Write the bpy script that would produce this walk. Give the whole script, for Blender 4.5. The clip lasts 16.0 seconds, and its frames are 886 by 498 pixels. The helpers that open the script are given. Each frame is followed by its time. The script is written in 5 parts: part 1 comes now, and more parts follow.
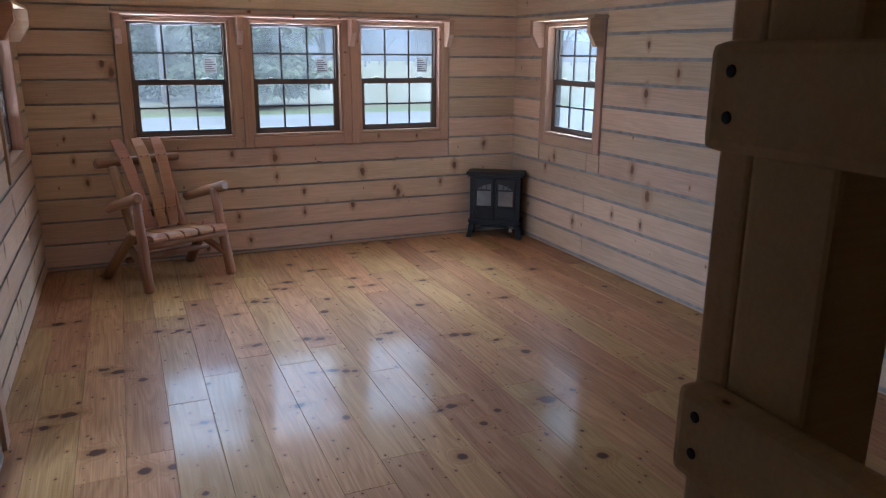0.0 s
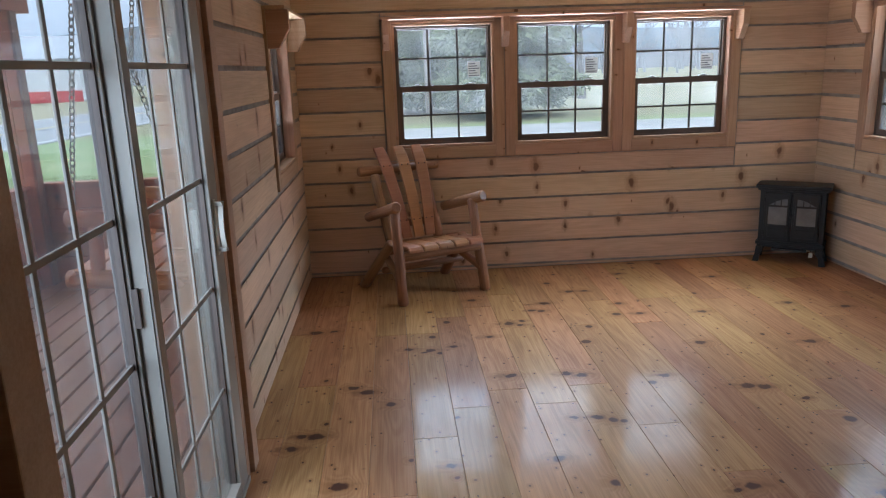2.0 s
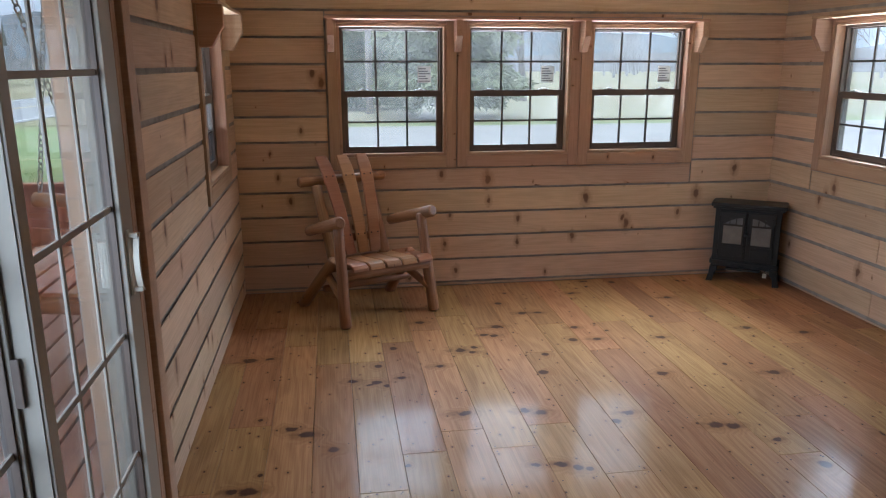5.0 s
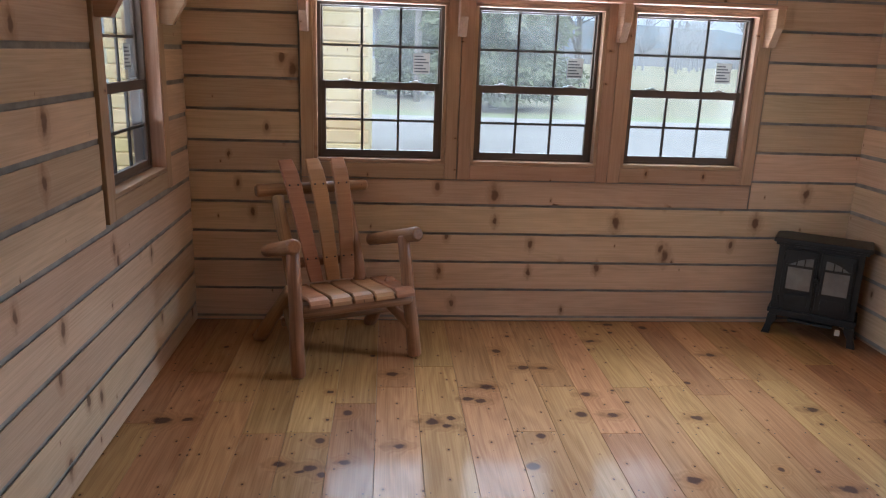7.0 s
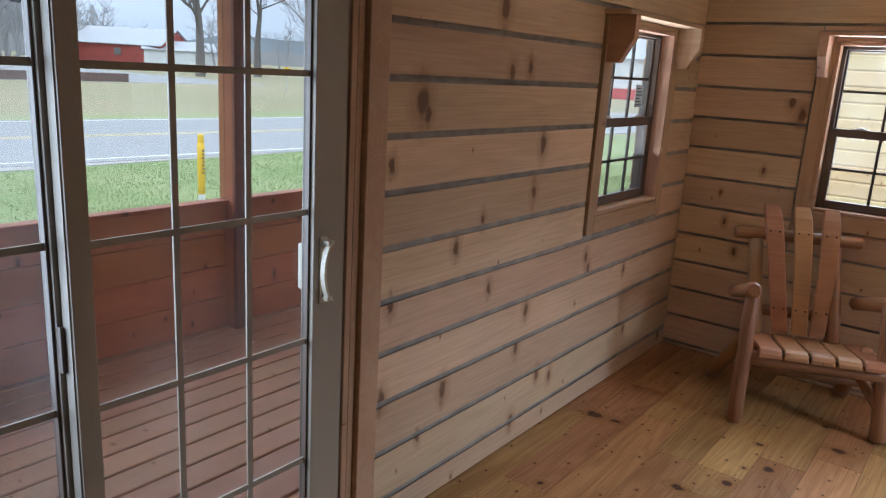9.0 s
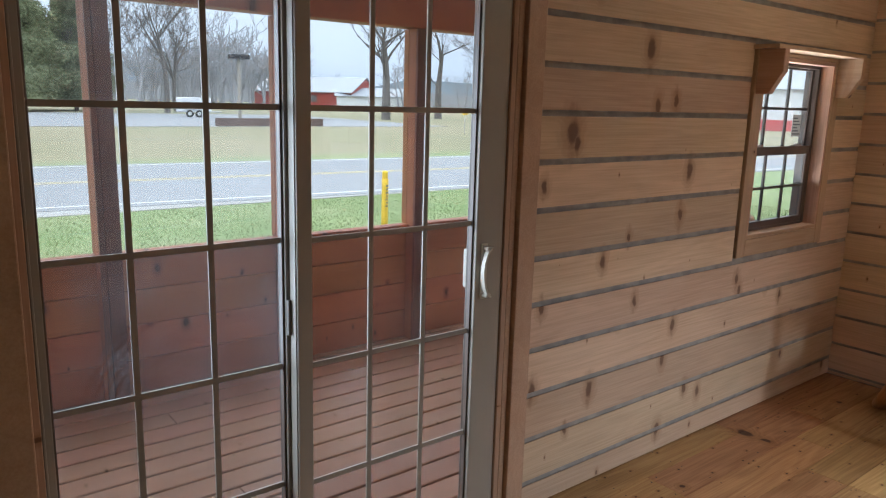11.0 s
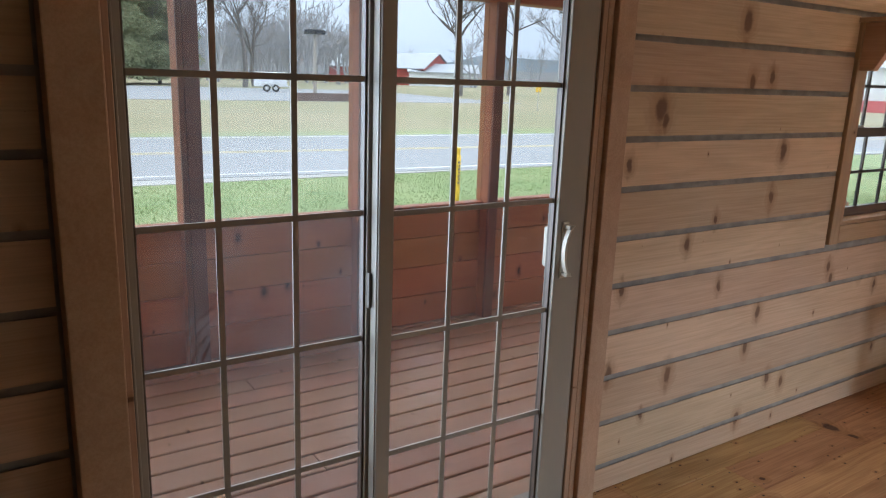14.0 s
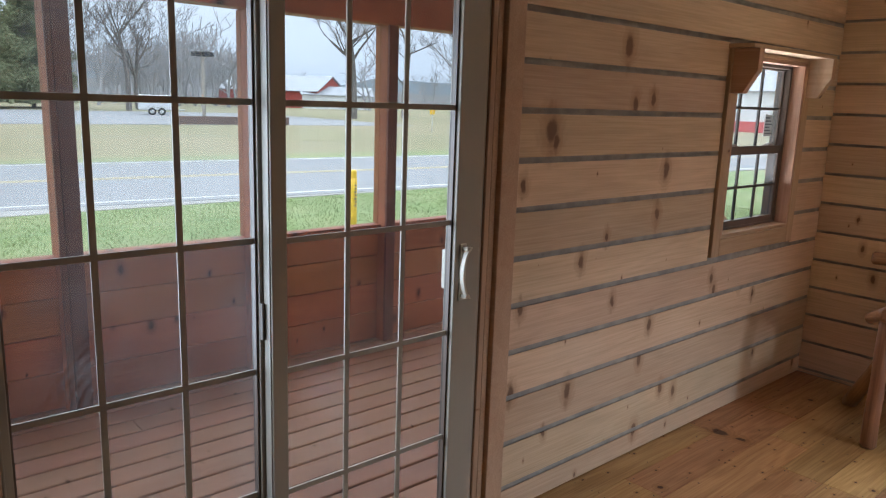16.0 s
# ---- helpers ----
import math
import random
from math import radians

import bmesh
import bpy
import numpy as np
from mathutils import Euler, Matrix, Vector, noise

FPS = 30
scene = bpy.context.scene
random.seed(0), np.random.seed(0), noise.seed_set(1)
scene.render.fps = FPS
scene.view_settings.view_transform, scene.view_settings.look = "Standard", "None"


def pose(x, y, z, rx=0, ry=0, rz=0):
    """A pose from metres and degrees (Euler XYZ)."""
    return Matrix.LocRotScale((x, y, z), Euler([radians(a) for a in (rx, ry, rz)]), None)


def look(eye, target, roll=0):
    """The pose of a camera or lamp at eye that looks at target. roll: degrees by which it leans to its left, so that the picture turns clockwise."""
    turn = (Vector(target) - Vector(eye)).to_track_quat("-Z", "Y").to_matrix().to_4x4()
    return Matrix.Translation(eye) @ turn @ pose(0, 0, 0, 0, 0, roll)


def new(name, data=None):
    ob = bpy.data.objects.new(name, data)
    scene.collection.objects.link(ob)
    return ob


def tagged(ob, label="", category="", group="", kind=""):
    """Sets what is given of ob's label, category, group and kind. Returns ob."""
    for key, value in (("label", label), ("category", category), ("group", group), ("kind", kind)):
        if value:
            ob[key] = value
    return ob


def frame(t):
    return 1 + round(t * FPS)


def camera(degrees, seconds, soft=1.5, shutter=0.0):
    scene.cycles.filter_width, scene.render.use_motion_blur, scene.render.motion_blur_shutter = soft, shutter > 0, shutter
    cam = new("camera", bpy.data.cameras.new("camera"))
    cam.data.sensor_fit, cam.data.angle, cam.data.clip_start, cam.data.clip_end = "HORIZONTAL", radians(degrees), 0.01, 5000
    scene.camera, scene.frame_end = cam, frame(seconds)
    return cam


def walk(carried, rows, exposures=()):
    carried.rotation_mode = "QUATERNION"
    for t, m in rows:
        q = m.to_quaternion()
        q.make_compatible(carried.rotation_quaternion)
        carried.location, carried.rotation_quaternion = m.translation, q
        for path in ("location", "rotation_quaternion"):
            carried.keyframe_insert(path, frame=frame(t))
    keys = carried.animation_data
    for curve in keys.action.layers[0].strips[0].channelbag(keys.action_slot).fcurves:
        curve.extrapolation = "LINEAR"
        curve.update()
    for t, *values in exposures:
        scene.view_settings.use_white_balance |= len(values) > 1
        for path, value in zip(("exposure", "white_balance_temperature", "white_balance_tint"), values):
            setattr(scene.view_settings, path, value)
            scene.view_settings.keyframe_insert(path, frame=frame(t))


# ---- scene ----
cam = camera(62.4, 16.0, soft=1.15)
PATH = [
    (0, (0.612, -0.161, 1.54), (1.381, 1.612, 1.025), 0.4),
    (0.5, (0.636, -0.024, 1.517), (1.214, 1.82, 1.003), 0.3),
    (1, (0.604, 0.134, 1.501), (0.99, 2.036, 1.018), -0.7),
    (1.5, (0.611, 0.276, 1.488), (0.827, 2.209, 1.024), -1.7),
    (2, (0.646, 0.369, 1.467), (0.769, 2.306, 0.986), -2.0),
    (2.5, (0.65, 0.379, 1.462), (0.786, 2.315, 0.979), -1.8),
    (3, (0.62, 0.33, 1.501), (0.849, 2.265, 1.046), -1.1),
    (3.5, (0.575, 0.295, 1.537), (0.855, 2.23, 1.113), -0.2),
    (4, (0.561, 0.335, 1.546), (0.852, 2.263, 1.101), 0.0),
    (4.2, (0.57, 0.393, 1.533), (0.864, 2.318, 1.076), -0.1),
    (6.3, (0.839, 1.281, 1.511), (1.109, 3.191, 0.985), 0.3),
    (6.5, (0.906, 1.365, 1.526), (1.155, 3.277, 0.996), 0.7),
    (7, (1.062, 1.592, 1.516), (1.221, 3.517, 0.995), 2.0),
    (7.5, (1.172, 1.777, 1.515), (1.084, 3.709, 1.004), 4.0),
    (7.8, (1.236, 1.798, 1.503), (0.792, 3.683, 1.005), 4.4),
    (8, (1.29, 1.755, 1.505), (0.605, 3.564, 0.994), 4.2),
    (8.5, (1.388, 1.653, 1.518), (0.38, 3.307, 1.019), 4.0),
    (9, (1.454, 1.449, 1.529), (0.28, 2.995, 1.05), 3.4),
    (9.5, (1.533, 1.278, 1.529), (0.228, 2.718, 1.06), 3.0),
    (9.7, (1.596, 1.245, 1.528), (0.23, 2.632, 1.069), 2.7),
    (11.8, (1.789, 1.197, 1.525), (0.235, 2.388, 1.115), 1.8),
    (12, (1.78, 1.192, 1.521), (0.213, 2.36, 1.097), 1.9),
    (12.5, (1.746, 1.17, 1.503), (0.131, 2.257, 1.044), 2.1),
    (13, (1.733, 1.173, 1.508), (0.099, 2.226, 1.039), 2.2),
    (13.5, (1.74, 1.184, 1.514), (0.109, 2.243, 1.047), 2.1),
    (14, (1.737, 1.189, 1.516), (0.115, 2.262, 1.052), 2.1),
    (14.5, (1.737, 1.191, 1.514), (0.119, 2.275, 1.06), 2.0),
    (15, (1.737, 1.193, 1.515), (0.119, 2.283, 1.076), 2.0),
    (15.5, (1.742, 1.198, 1.515), (0.15, 2.333, 1.092), 2.0),
    (16, (1.709, 1.216, 1.516), (0.24, 2.515, 1.119), 2.0),
]
EXPOSURES = [(0.0, 0.02, 5000, 10), (0.5, 0.08, 5500, 10), (1.0, 0.05, 5600, 10), (2.0, 0.04, 5600, 10), (3.5, 0.02, 5750, 10), (7.0, 0.02, 5700, 10), (9.0, 0.10, 5900, 10), (12.0, 0.22, 6100, 10), (15.5, 0.22, 6100, 10), (16.0, 0.15, 6100, 10)]
walk(cam, [(t, look(eye, target, roll)) for t, eye, target, roll in PATH], EXPOSURES)

# ---------------------------------------------------------------- world and light: overcast day
SUN_ELEVATION, SUN_AZIMUTH = 42.0, 215.0
world = bpy.data.worlds.new("overcast_sky")
scene.world = world
world.use_nodes = True
wt = world.node_tree
wt.nodes.clear()
w_out = wt.nodes.new("ShaderNodeOutputWorld")
w_bg = wt.nodes.new("ShaderNodeBackground")
w_sky = wt.nodes.new("ShaderNodeTexSky")
w_sky.sky_type = "NISHITA"
w_sky.sun_disc = False
w_sky.sun_elevation = radians(SUN_ELEVATION)
w_sky.sun_rotation = radians(SUN_AZIMUTH)
w_sky.dust_density = 3.0
w_co = wt.nodes.new("ShaderNodeTexCoord")
w_map = wt.nodes.new("ShaderNodeMapping")
w_map.inputs["Scale"].default_value = (1.0, 1.0, 3.0)
w_no = wt.nodes.new("ShaderNodeTexNoise")
w_no.inputs["Scale"].default_value = 2.2
w_no.inputs["Detail"].default_value = 6.0
w_ramp = wt.nodes.new("ShaderNodeValToRGB")
w_ramp.color_ramp.elements[0].position, w_ramp.color_ramp.elements[0].color = 0.3, (25.0, 27.0, 29.5, 1)
w_ramp.color_ramp.elements[1].position, w_ramp.color_ramp.elements[1].color = 0.75, (34.0, 36.0, 38.0, 1)
w_mix = wt.nodes.new("ShaderNodeMix")
w_mix.data_type = "RGBA"
w_mix.inputs[0].default_value = 0.9
wt.links.new(w_co.outputs["Generated"], w_map.inputs["Vector"])
wt.links.new(w_map.outputs["Vector"], w_no.inputs["Vector"])
wt.links.new(w_no.outputs["Fac"], w_ramp.inputs["Fac"])
wt.links.new(w_sky.outputs["Color"], w_mix.inputs[6])
wt.links.new(w_ramp.outputs["Color"], w_mix.inputs[7])
# an overcast sky is darker and bluer towards the horizon
w_dir = wt.nodes.new("ShaderNodeSeparateXYZ")
w_rise = wt.nodes.new("ShaderNodeValToRGB")
w_rise.color_ramp.elements[0].position, w_rise.color_ramp.elements[0].color = 0.0, (0.35, 0.39, 0.44, 1)
w_rise.color_ramp.elements[1].position, w_rise.color_ramp.elements[1].color = 0.6, (1.40, 1.40, 1.38, 1)
w_dim = wt.nodes.new("ShaderNodeMix")
w_dim.data_type, w_dim.blend_type = "RGBA", "MULTIPLY"
w_dim.inputs[0].default_value = 1.0
wt.links.new(w_co.outputs["Generated"], w_dir.inputs[0])
wt.links.new(w_dir.outputs[2], w_rise.inputs["Fac"])
wt.links.new(w_mix.outputs[2], w_dim.inputs[6])
wt.links.new(w_rise.outputs["Color"], w_dim.inputs[7])
wt.links.new(w_dim.outputs[2], w_bg.inputs["Color"])
w_bg.inputs["Strength"].default_value = 0.12
wt.links.new(w_bg.outputs["Background"], w_out.inputs["Surface"])

sun = new("sun", bpy.data.lights.new("sun", "SUN"))
sun.data.energy, sun.data.angle, sun.data.color = 0.9, radians(20), (1.0, 0.97, 0.92)
az, el = radians(SUN_AZIMUTH), radians(SUN_ELEVATION)
sun.matrix_world = look((0, 0, 30), (-30 * math.sin(az) * math.cos(el), -30 * math.cos(az) * math.cos(el), 30 - 30 * math.sin(el)))


def sky_lamp(at, inward, wide, high, power, dip, spread):
    """Daylight through an opening: from the sky above (dip > 0), or thrown up by the bright ground (dip < 0)."""
    ob = new("sky_light", bpy.data.lights.new("sky_light", "AREA"))
    ob.data.shape, ob.data.size, ob.data.size_y = "RECTANGLE", wide, high
    ob.data.energy, ob.data.color, ob.data.spread = power, (0.76, 0.87, 1.0) if dip > 0 else (0.93, 0.97, 1.0), radians(spread)
    aim = Vector(at) + Vector(inward) * math.cos(radians(dip)) - Vector((0, 0, math.sin(radians(dip))))
    ob.matrix_world = look(at, aim)
    return ob


for at, inward, sky, earth in (((1.02, 5.96, 1.36), (0, -1, 0), 5.0, 34.0), ((1.866, 5.96, 1.36), (0, -1, 0), 5.0, 34.0), ((2.712, 5.96, 1.36), (0, -1, 0), 5.0, 34.0),
                               ((4.14, 4.705, 1.36), (-0.95, -0.31, 0), 23.0, 36.0), ((-0.36, 4.812, 1.36), (1, 0, 0), 2.0, 14.0)):
    sky_lamp(at, inward, 0.64, 0.85, sky, 36, 70)
    sky_lamp(at, inward, 0.64, 0.85, earth, -56, 76)
sky_lamp((-0.50, 2.12, 1.2), (0.90, 0.43, 0), 1.30, 1.2, 21.0, 14, 110)
sky_lamp((-0.34, 2.12, 1.72), (1, 0, 0), 1.30, 0.34, 30.0, -56, 76)


# ---------------------------------------------------------------- materials
class Nodes:
    """A small node builder for one material."""

    def __init__(self, name):
        self.mat = bpy.data.materials.new(name)
        self.mat.use_nodes = True
        self.t = self.mat.node_tree
        self.b = self.t.nodes["Principled BSDF"]

    def n(self, kind, **values):
        node = self.t.nodes.new(kind)
        for k, v in values.items():
            node.inputs[k.replace("_", " ")].default_value = v
        return node

    def link(self, a, b):
        self.t.links.new(a, b)

    def math(self, op, a, b=0.0, c=None, clamp=False):
        node = self.t.nodes.new("ShaderNodeMath")
        node.operation, node.use_clamp = op, clamp
        for i, v in enumerate((a, b) if c is None else (a, b, c)):
            if isinstance(v, (int, float)):
                node.inputs[i].default_value = v
            else:
                self.link(v, node.inputs[i])
        return node.outputs[0]

    def mix(self, fac, a, b, blend="MIX"):
        node = self.t.nodes.new("ShaderNodeMix")
        node.data_type, node.blend_type = "RGBA", blend
        for i, v in ((0, fac), (6, a), (7, b)):
            if isinstance(v, (int, float)):
                node.inputs[i].default_value = v
            elif isinstance(v, tuple):
                node.inputs[i].default_value = (*v[:3], 1)
            else:
                self.link(v, node.inputs[i])
        return node.outputs[2]

    def noise(self, vec, scale, detail=4.0, rough=0.55):
        node = self.n("ShaderNodeTexNoise", Scale=scale, Detail=detail, Roughness=rough)
        self.link(vec, node.inputs["Vector"])
        return node.outputs["Fac"]

    def scaled(self, vec, s):
        node = self.t.nodes.new("ShaderNodeVectorMath")
        node.operation = "MULTIPLY"
        self.link(vec, node.inputs[0])
        node.inputs[1].default_value = s
        return node.outputs[0]

    def ramp(self, fac, *stops):
        node = self.t.nodes.new("ShaderNodeValToRGB")
        els = node.color_ramp.elements
        while len(els) < len(stops):
            els.new(0.5)
        for e, (p, c) in zip(els, stops):
            e.position, e.color = p, (*c, 1) if isinstance(c, tuple) else (c, c, c, 1)
        self.link(fac, node.inputs["Fac"])
        return node.outputs["Color"]

    def span(self, v, lo, hi, a=0.0, b=1.0):
        node = self.t.nodes.new("ShaderNodeMapRange")
        node.interpolation_type = "SMOOTHSTEP"
        self.link(v, node.inputs[0])
        for i, x in enumerate((lo, hi, a, b)):
            node.inputs[i + 1].default_value = x
        return node.outputs[0]

    def bump(self, height, strength, distance):
        node = self.n("ShaderNodeBump", Strength=strength, Distance=distance)
        self.link(height, node.inputs["Height"])
        self.link(node.outputs["Normal"], self.b.inputs["Normal"])

    def set(self, color=None, rough=None, **more):
        for key, v in (("Base Color", color), ("Roughness", rough), *((k.replace("_", " "), x) for k, x in more.items())):
            if v is None:
                continue
            if isinstance(v, tuple):
                self.b.inputs[key].default_value = (*v[:3], 1)
            elif isinstance(v, (int, float)):
                self.b.inputs[key].default_value = v
            else:
                self.link(v, self.b.inputs[key])
        return self.mat


def own_coords(m):
    """Local coordinates of the piece, shifted by a random amount of its own; and that random number."""
    co = m.n("ShaderNodeTexCoord").outputs["Object"]
    rnd = m.n("ShaderNodeObjectInfo").outputs["Random"]
    comb = m.n("ShaderNodeCombineXYZ")
    m.link(m.math("MULTIPLY", rnd, 57.0), comb.inputs[0])
    m.link(m.math("MULTIPLY", rnd, 83.0), comb.inputs[1])
    m.link(m.math("MULTIPLY", rnd, 29.0), comb.inputs[2])
    add = m.t.nodes.new("ShaderNodeVectorMath")
    add.operation = "ADD"
    m.link(co, add.inputs[0])
    m.link(comb.outputs[0], add.inputs[1])
    return add.outputs[0], rnd


def wood(name, light, dark, knot=(0.10, 0.045, 0.02), rough=0.55, knots=1.0, knot_scale=(6.0, 3.2, 3.2), knot_size=0.085,
         figure=0.5, coat=0.0, bump=0.15, tint=0.35, halo=(0.30, 0.15, 0.06), spots=(), plane=(0, 1), radii=(0.03, 0.024), rare=1.5, spec=0.5, edge=(0.55, 1.25), streak=(1.4, 0.45, 0.0), pins=0.0):
    """Sawn softwood with the grain along the piece's own x axis."""
    m = Nodes(name)
    vec, rnd = own_coords(m)
    vor = m.n("ShaderNodeTexVoronoi", Scale=1.0, Randomness=1.0)
    vor.voronoi_dimensions = "2D"
    warp = m.n("ShaderNodeTexNoise", Scale=24.0, Detail=3.0)
    m.link(vec, warp.inputs["Vector"])
    vv = m.t.nodes.new("ShaderNodeVectorMath")
    vv.operation = "MULTIPLY_ADD"
    m.link(warp.outputs["Color"], vv.inputs[0])
    vv.inputs[1].default_value = (0.012, 0.02, 0.0)
    m.link(vec, vv.inputs[2])
    m.link(m.scaled(vv.outputs[0], knot_scale), vor.inputs["Vector"])
    sep = m.n("ShaderNodeSeparateColor")
    m.link(vor.outputs["Color"], sep.inputs[0])
    radius = m.math("MULTIPLY", m.math("POWER", sep.outputs[0], rare), knot_size * knots)
    radius = m.math("ADD", radius, 0.0005)
    ratio = m.math("DIVIDE", vor.outputs["Distance"], radius)
    if spots:
        place = m.n("ShaderNodeSeparateXYZ")
        m.link(m.n("ShaderNodeNewGeometry").outputs["Position"], place.inputs[0])
        flat = m.n("ShaderNodeCombineXYZ")
        m.link(m.math("DIVIDE", place.outputs[plane[0]], radii[0]), flat.inputs[0])
        m.link(m.math("DIVIDE", place.outputs[plane[1]], radii[1]), flat.inputs[1])
        bent = m.t.nodes.new("ShaderNodeVectorMath")
        bent.operation = "MULTIPLY_ADD"
        m.link(warp.outputs["Color"], bent.inputs[0])
        bent.inputs[1].default_value = (1.3, 1.3, 0.0)
        m.link(flat.outputs[0], bent.inputs[2])
        wide = m.scaled(bent.outputs[0], streak)
        stripe = None
        for a, b, size in spots:
            off = m.t.nodes.new("ShaderNodeVectorMath")
            off.operation = "DISTANCE"
            m.link(wide, off.inputs[0])
            off.inputs[1].default_value = ((a / radii[0] + 0.65) * streak[0], (b / radii[1] + 0.65) * streak[1], 0.0)
            rel = m.math("DIVIDE", off.outputs["Value"], size)
            stripe = rel if stripe is None else m.math("MINIMUM", stripe, rel)
            far = m.t.nodes.new("ShaderNodeVectorMath")
            far.operation = "DISTANCE"
            m.link(bent.outputs[0], far.inputs[0])
            far.inputs[1].default_value = (a / radii[0] + 0.65, b / radii[1] + 0.65, 0.0)
            ratio = m.math("MINIMUM", ratio, m.math("DIVIDE", far.outputs["Value"], size))
    if pins:
        # pin knots and sunk nail heads
        dots = m.n("ShaderNodeTexVoronoi", Scale=1.0, Randomness=1.0)
        dots.voronoi_dimensions = "2D"
        m.link(m.scaled(vec, (5.0, 7.0, 1.0)), dots.inputs["Vector"])
        ratio = m.math("MINIMUM", ratio, m.math("DIVIDE", dots.outputs["Distance"], pins))
    core = m.span(ratio, edge[0], edge[1], 1.0, 0.0)
    around = m.span(ratio, 0.9, 3.2, 1.0, 0.0)
    # growth rings seen along the board, bent round the knots
    low = m.noise(m.scaled(vec, (0.7, 5.0, 5.0)), 1.0, 2.0)
    sy = m.n("ShaderNodeSeparateXYZ")
    m.link(vec, sy.inputs[0])
    phase = m.math("ADD", m.math("MULTIPLY", sy.outputs[1], 9.0), m.math("MULTIPLY", low, 5.0))
    phase = m.math("ADD", phase, m.math("MULTIPLY", around, 0.8))
    rings = m.math("SINE", m.math("MULTIPLY", phase, 14.0))
    rings = m.span(rings, -1.0, 1.0)
    fibre = m.noise(m.scaled(vec, (3.0, 150.0, 150.0)), 1.0, 5.0, 0.65)
    blotch = m.noise(m.scaled(vec, (1.6, 6.0, 6.0)), 1.0, 3.0)
    fac = m.math("ADD", m.math("MULTIPLY", rings, 0.30 * figure), m.math("MULTIPLY", m.span(fibre, 0.32, 0.7), 0.45))
    fac = m.math("ADD", fac, m.math("MULTIPLY", m.span(blotch, 0.3, 0.75), 0.45), clamp=True)
    col = m.mix(fac, light, dark)
    val = m.math("MULTIPLY_ADD", rnd, tint, 1.0 - tint / 2)
    hsv = m.n("ShaderNodeHueSaturation", Saturation=1.0)
    m.link(val, hsv.inputs["Value"])
    m.link(m.math("MULTIPLY_ADD", m.math("FRACT", m.math("MULTIPLY", rnd, 13.7)), 0.025, 0.4875), hsv.inputs["Hue"])
    m.link(col, hsv.inputs["Color"])
    col = m.mix(m.math("MULTIPLY", around, 0.55), hsv.outputs["Color"], halo)
    if spots:
        mark = m.math("MULTIPLY", m.span(stripe, 0.5, 1.5, 1.0, 0.0), m.span(warp.outputs["Fac"], 0.38, 0.62))
        col = m.mix(m.math("MULTIPLY", mark, 0.6), col, tuple((k + h) / 2 for k, h in zip(knot, halo)))
    col = m.mix(m.math("MULTIPLY", core, 0.9), col, knot)
    height = m.math("ADD", m.math("MULTIPLY", fibre, 0.6), m.math("MULTIPLY", rings, 0.3 * figure))
    m.bump(m.math("SUBTRACT", height, m.math("MULTIPLY", core, 0.5)), bump, 0.002)
    r = m.math("MULTIPLY_ADD", fibre, 0.2, rough - 0.1)
    return m.set(col, r, Coat_Weight=coat, Coat_Roughness=0.115, Specular_IOR_Level=spec)


WEST_KNOTS = ((3.63, 1.74, 1.2), (3.82, 1.55, 0.8), (3.21, 1.43, 1.5), (3.24, 1.39, 0.8), (3.96, 1.26, 1.0), (3.92, 1.08, 0.9), (3.58, 1.01, 0.6), (3.08, 1.24, 0.7), (3.43, 0.93, 0.8),
              (3.65, 0.74, 0.7), (4.44, 0.73, 0.8), (3.94, 0.59, 0.9), (3.1, 0.79, 0.7), (3.07, 0.48, 0.9), (3.4, 0.41, 1.0), (4.08, 0.26, 0.8), (3.27, 0.27, 0.6), (3.89, 0.11, 0.9), (4.88, 0.59, 0.7), (4.97, 0.25, 0.6))
NORTH_KNOTS = ((1.67, 0.75, 1.0), (1.68, 0.60, 0.6), (1.89, 0.47, 0.7), (1.89, 0.30, 0.6), (2.38, 0.60, 1.0), (2.66, 0.45, 0.7), (2.69, 0.41, 1.0), (2.29, 0.33, 0.7), (3.21, 0.61, 1.0),
               (3.49, 0.79, 0.9), (1.37, 0.30, 0.7), (1.45, 0.11, 0.7), (2.1, 0.07, 0.5), (0.22, 0.95, 0.4), (0.565, 1.40, 1.1))
EAST_KNOTS = ((3.89, 0.78, 1.1), (3.71, 0.63, 1.3), (3.81, 1.61, 0.7), (3.80, 1.30, 1.1), (4.89, 0.75, 0.9), (5.02, 0.65, 0.8), (3.76, 0.42, 0.7), (4.58, 0.28, 0.9))
FLOOR_KNOTS = ((0.15, 4.41, 1.2), (0.25, 4.42, 0.8), (0.79, 4.04, 0.9), (0.68, 4.07, 0.8), (0.76, 4.02, 0.6), (1.27, 4.39, 1.1), (1.33, 4.35, 0.8), (1.35, 4.42, 0.7), (1.13, 4.19, 0.8), (1.45, 4.60, 0.8), (1.55, 4.72, 1.1),
               (1.50, 4.58, 0.8), (1.76, 4.94, 1.0), (1.86, 4.93, 0.9), (2.07, 4.44, 0.9), (2.44, 4.41, 0.9), (2.80, 5.10, 0.9), (2.2, 5.29, 0.9), (2.37, 5.54, 0.8), (1.11, 4.86, 0.9), (2.23, 3.93, 1.0),
               (3.01, 4.48, 0.9), (2.79, 3.86, 1.2))
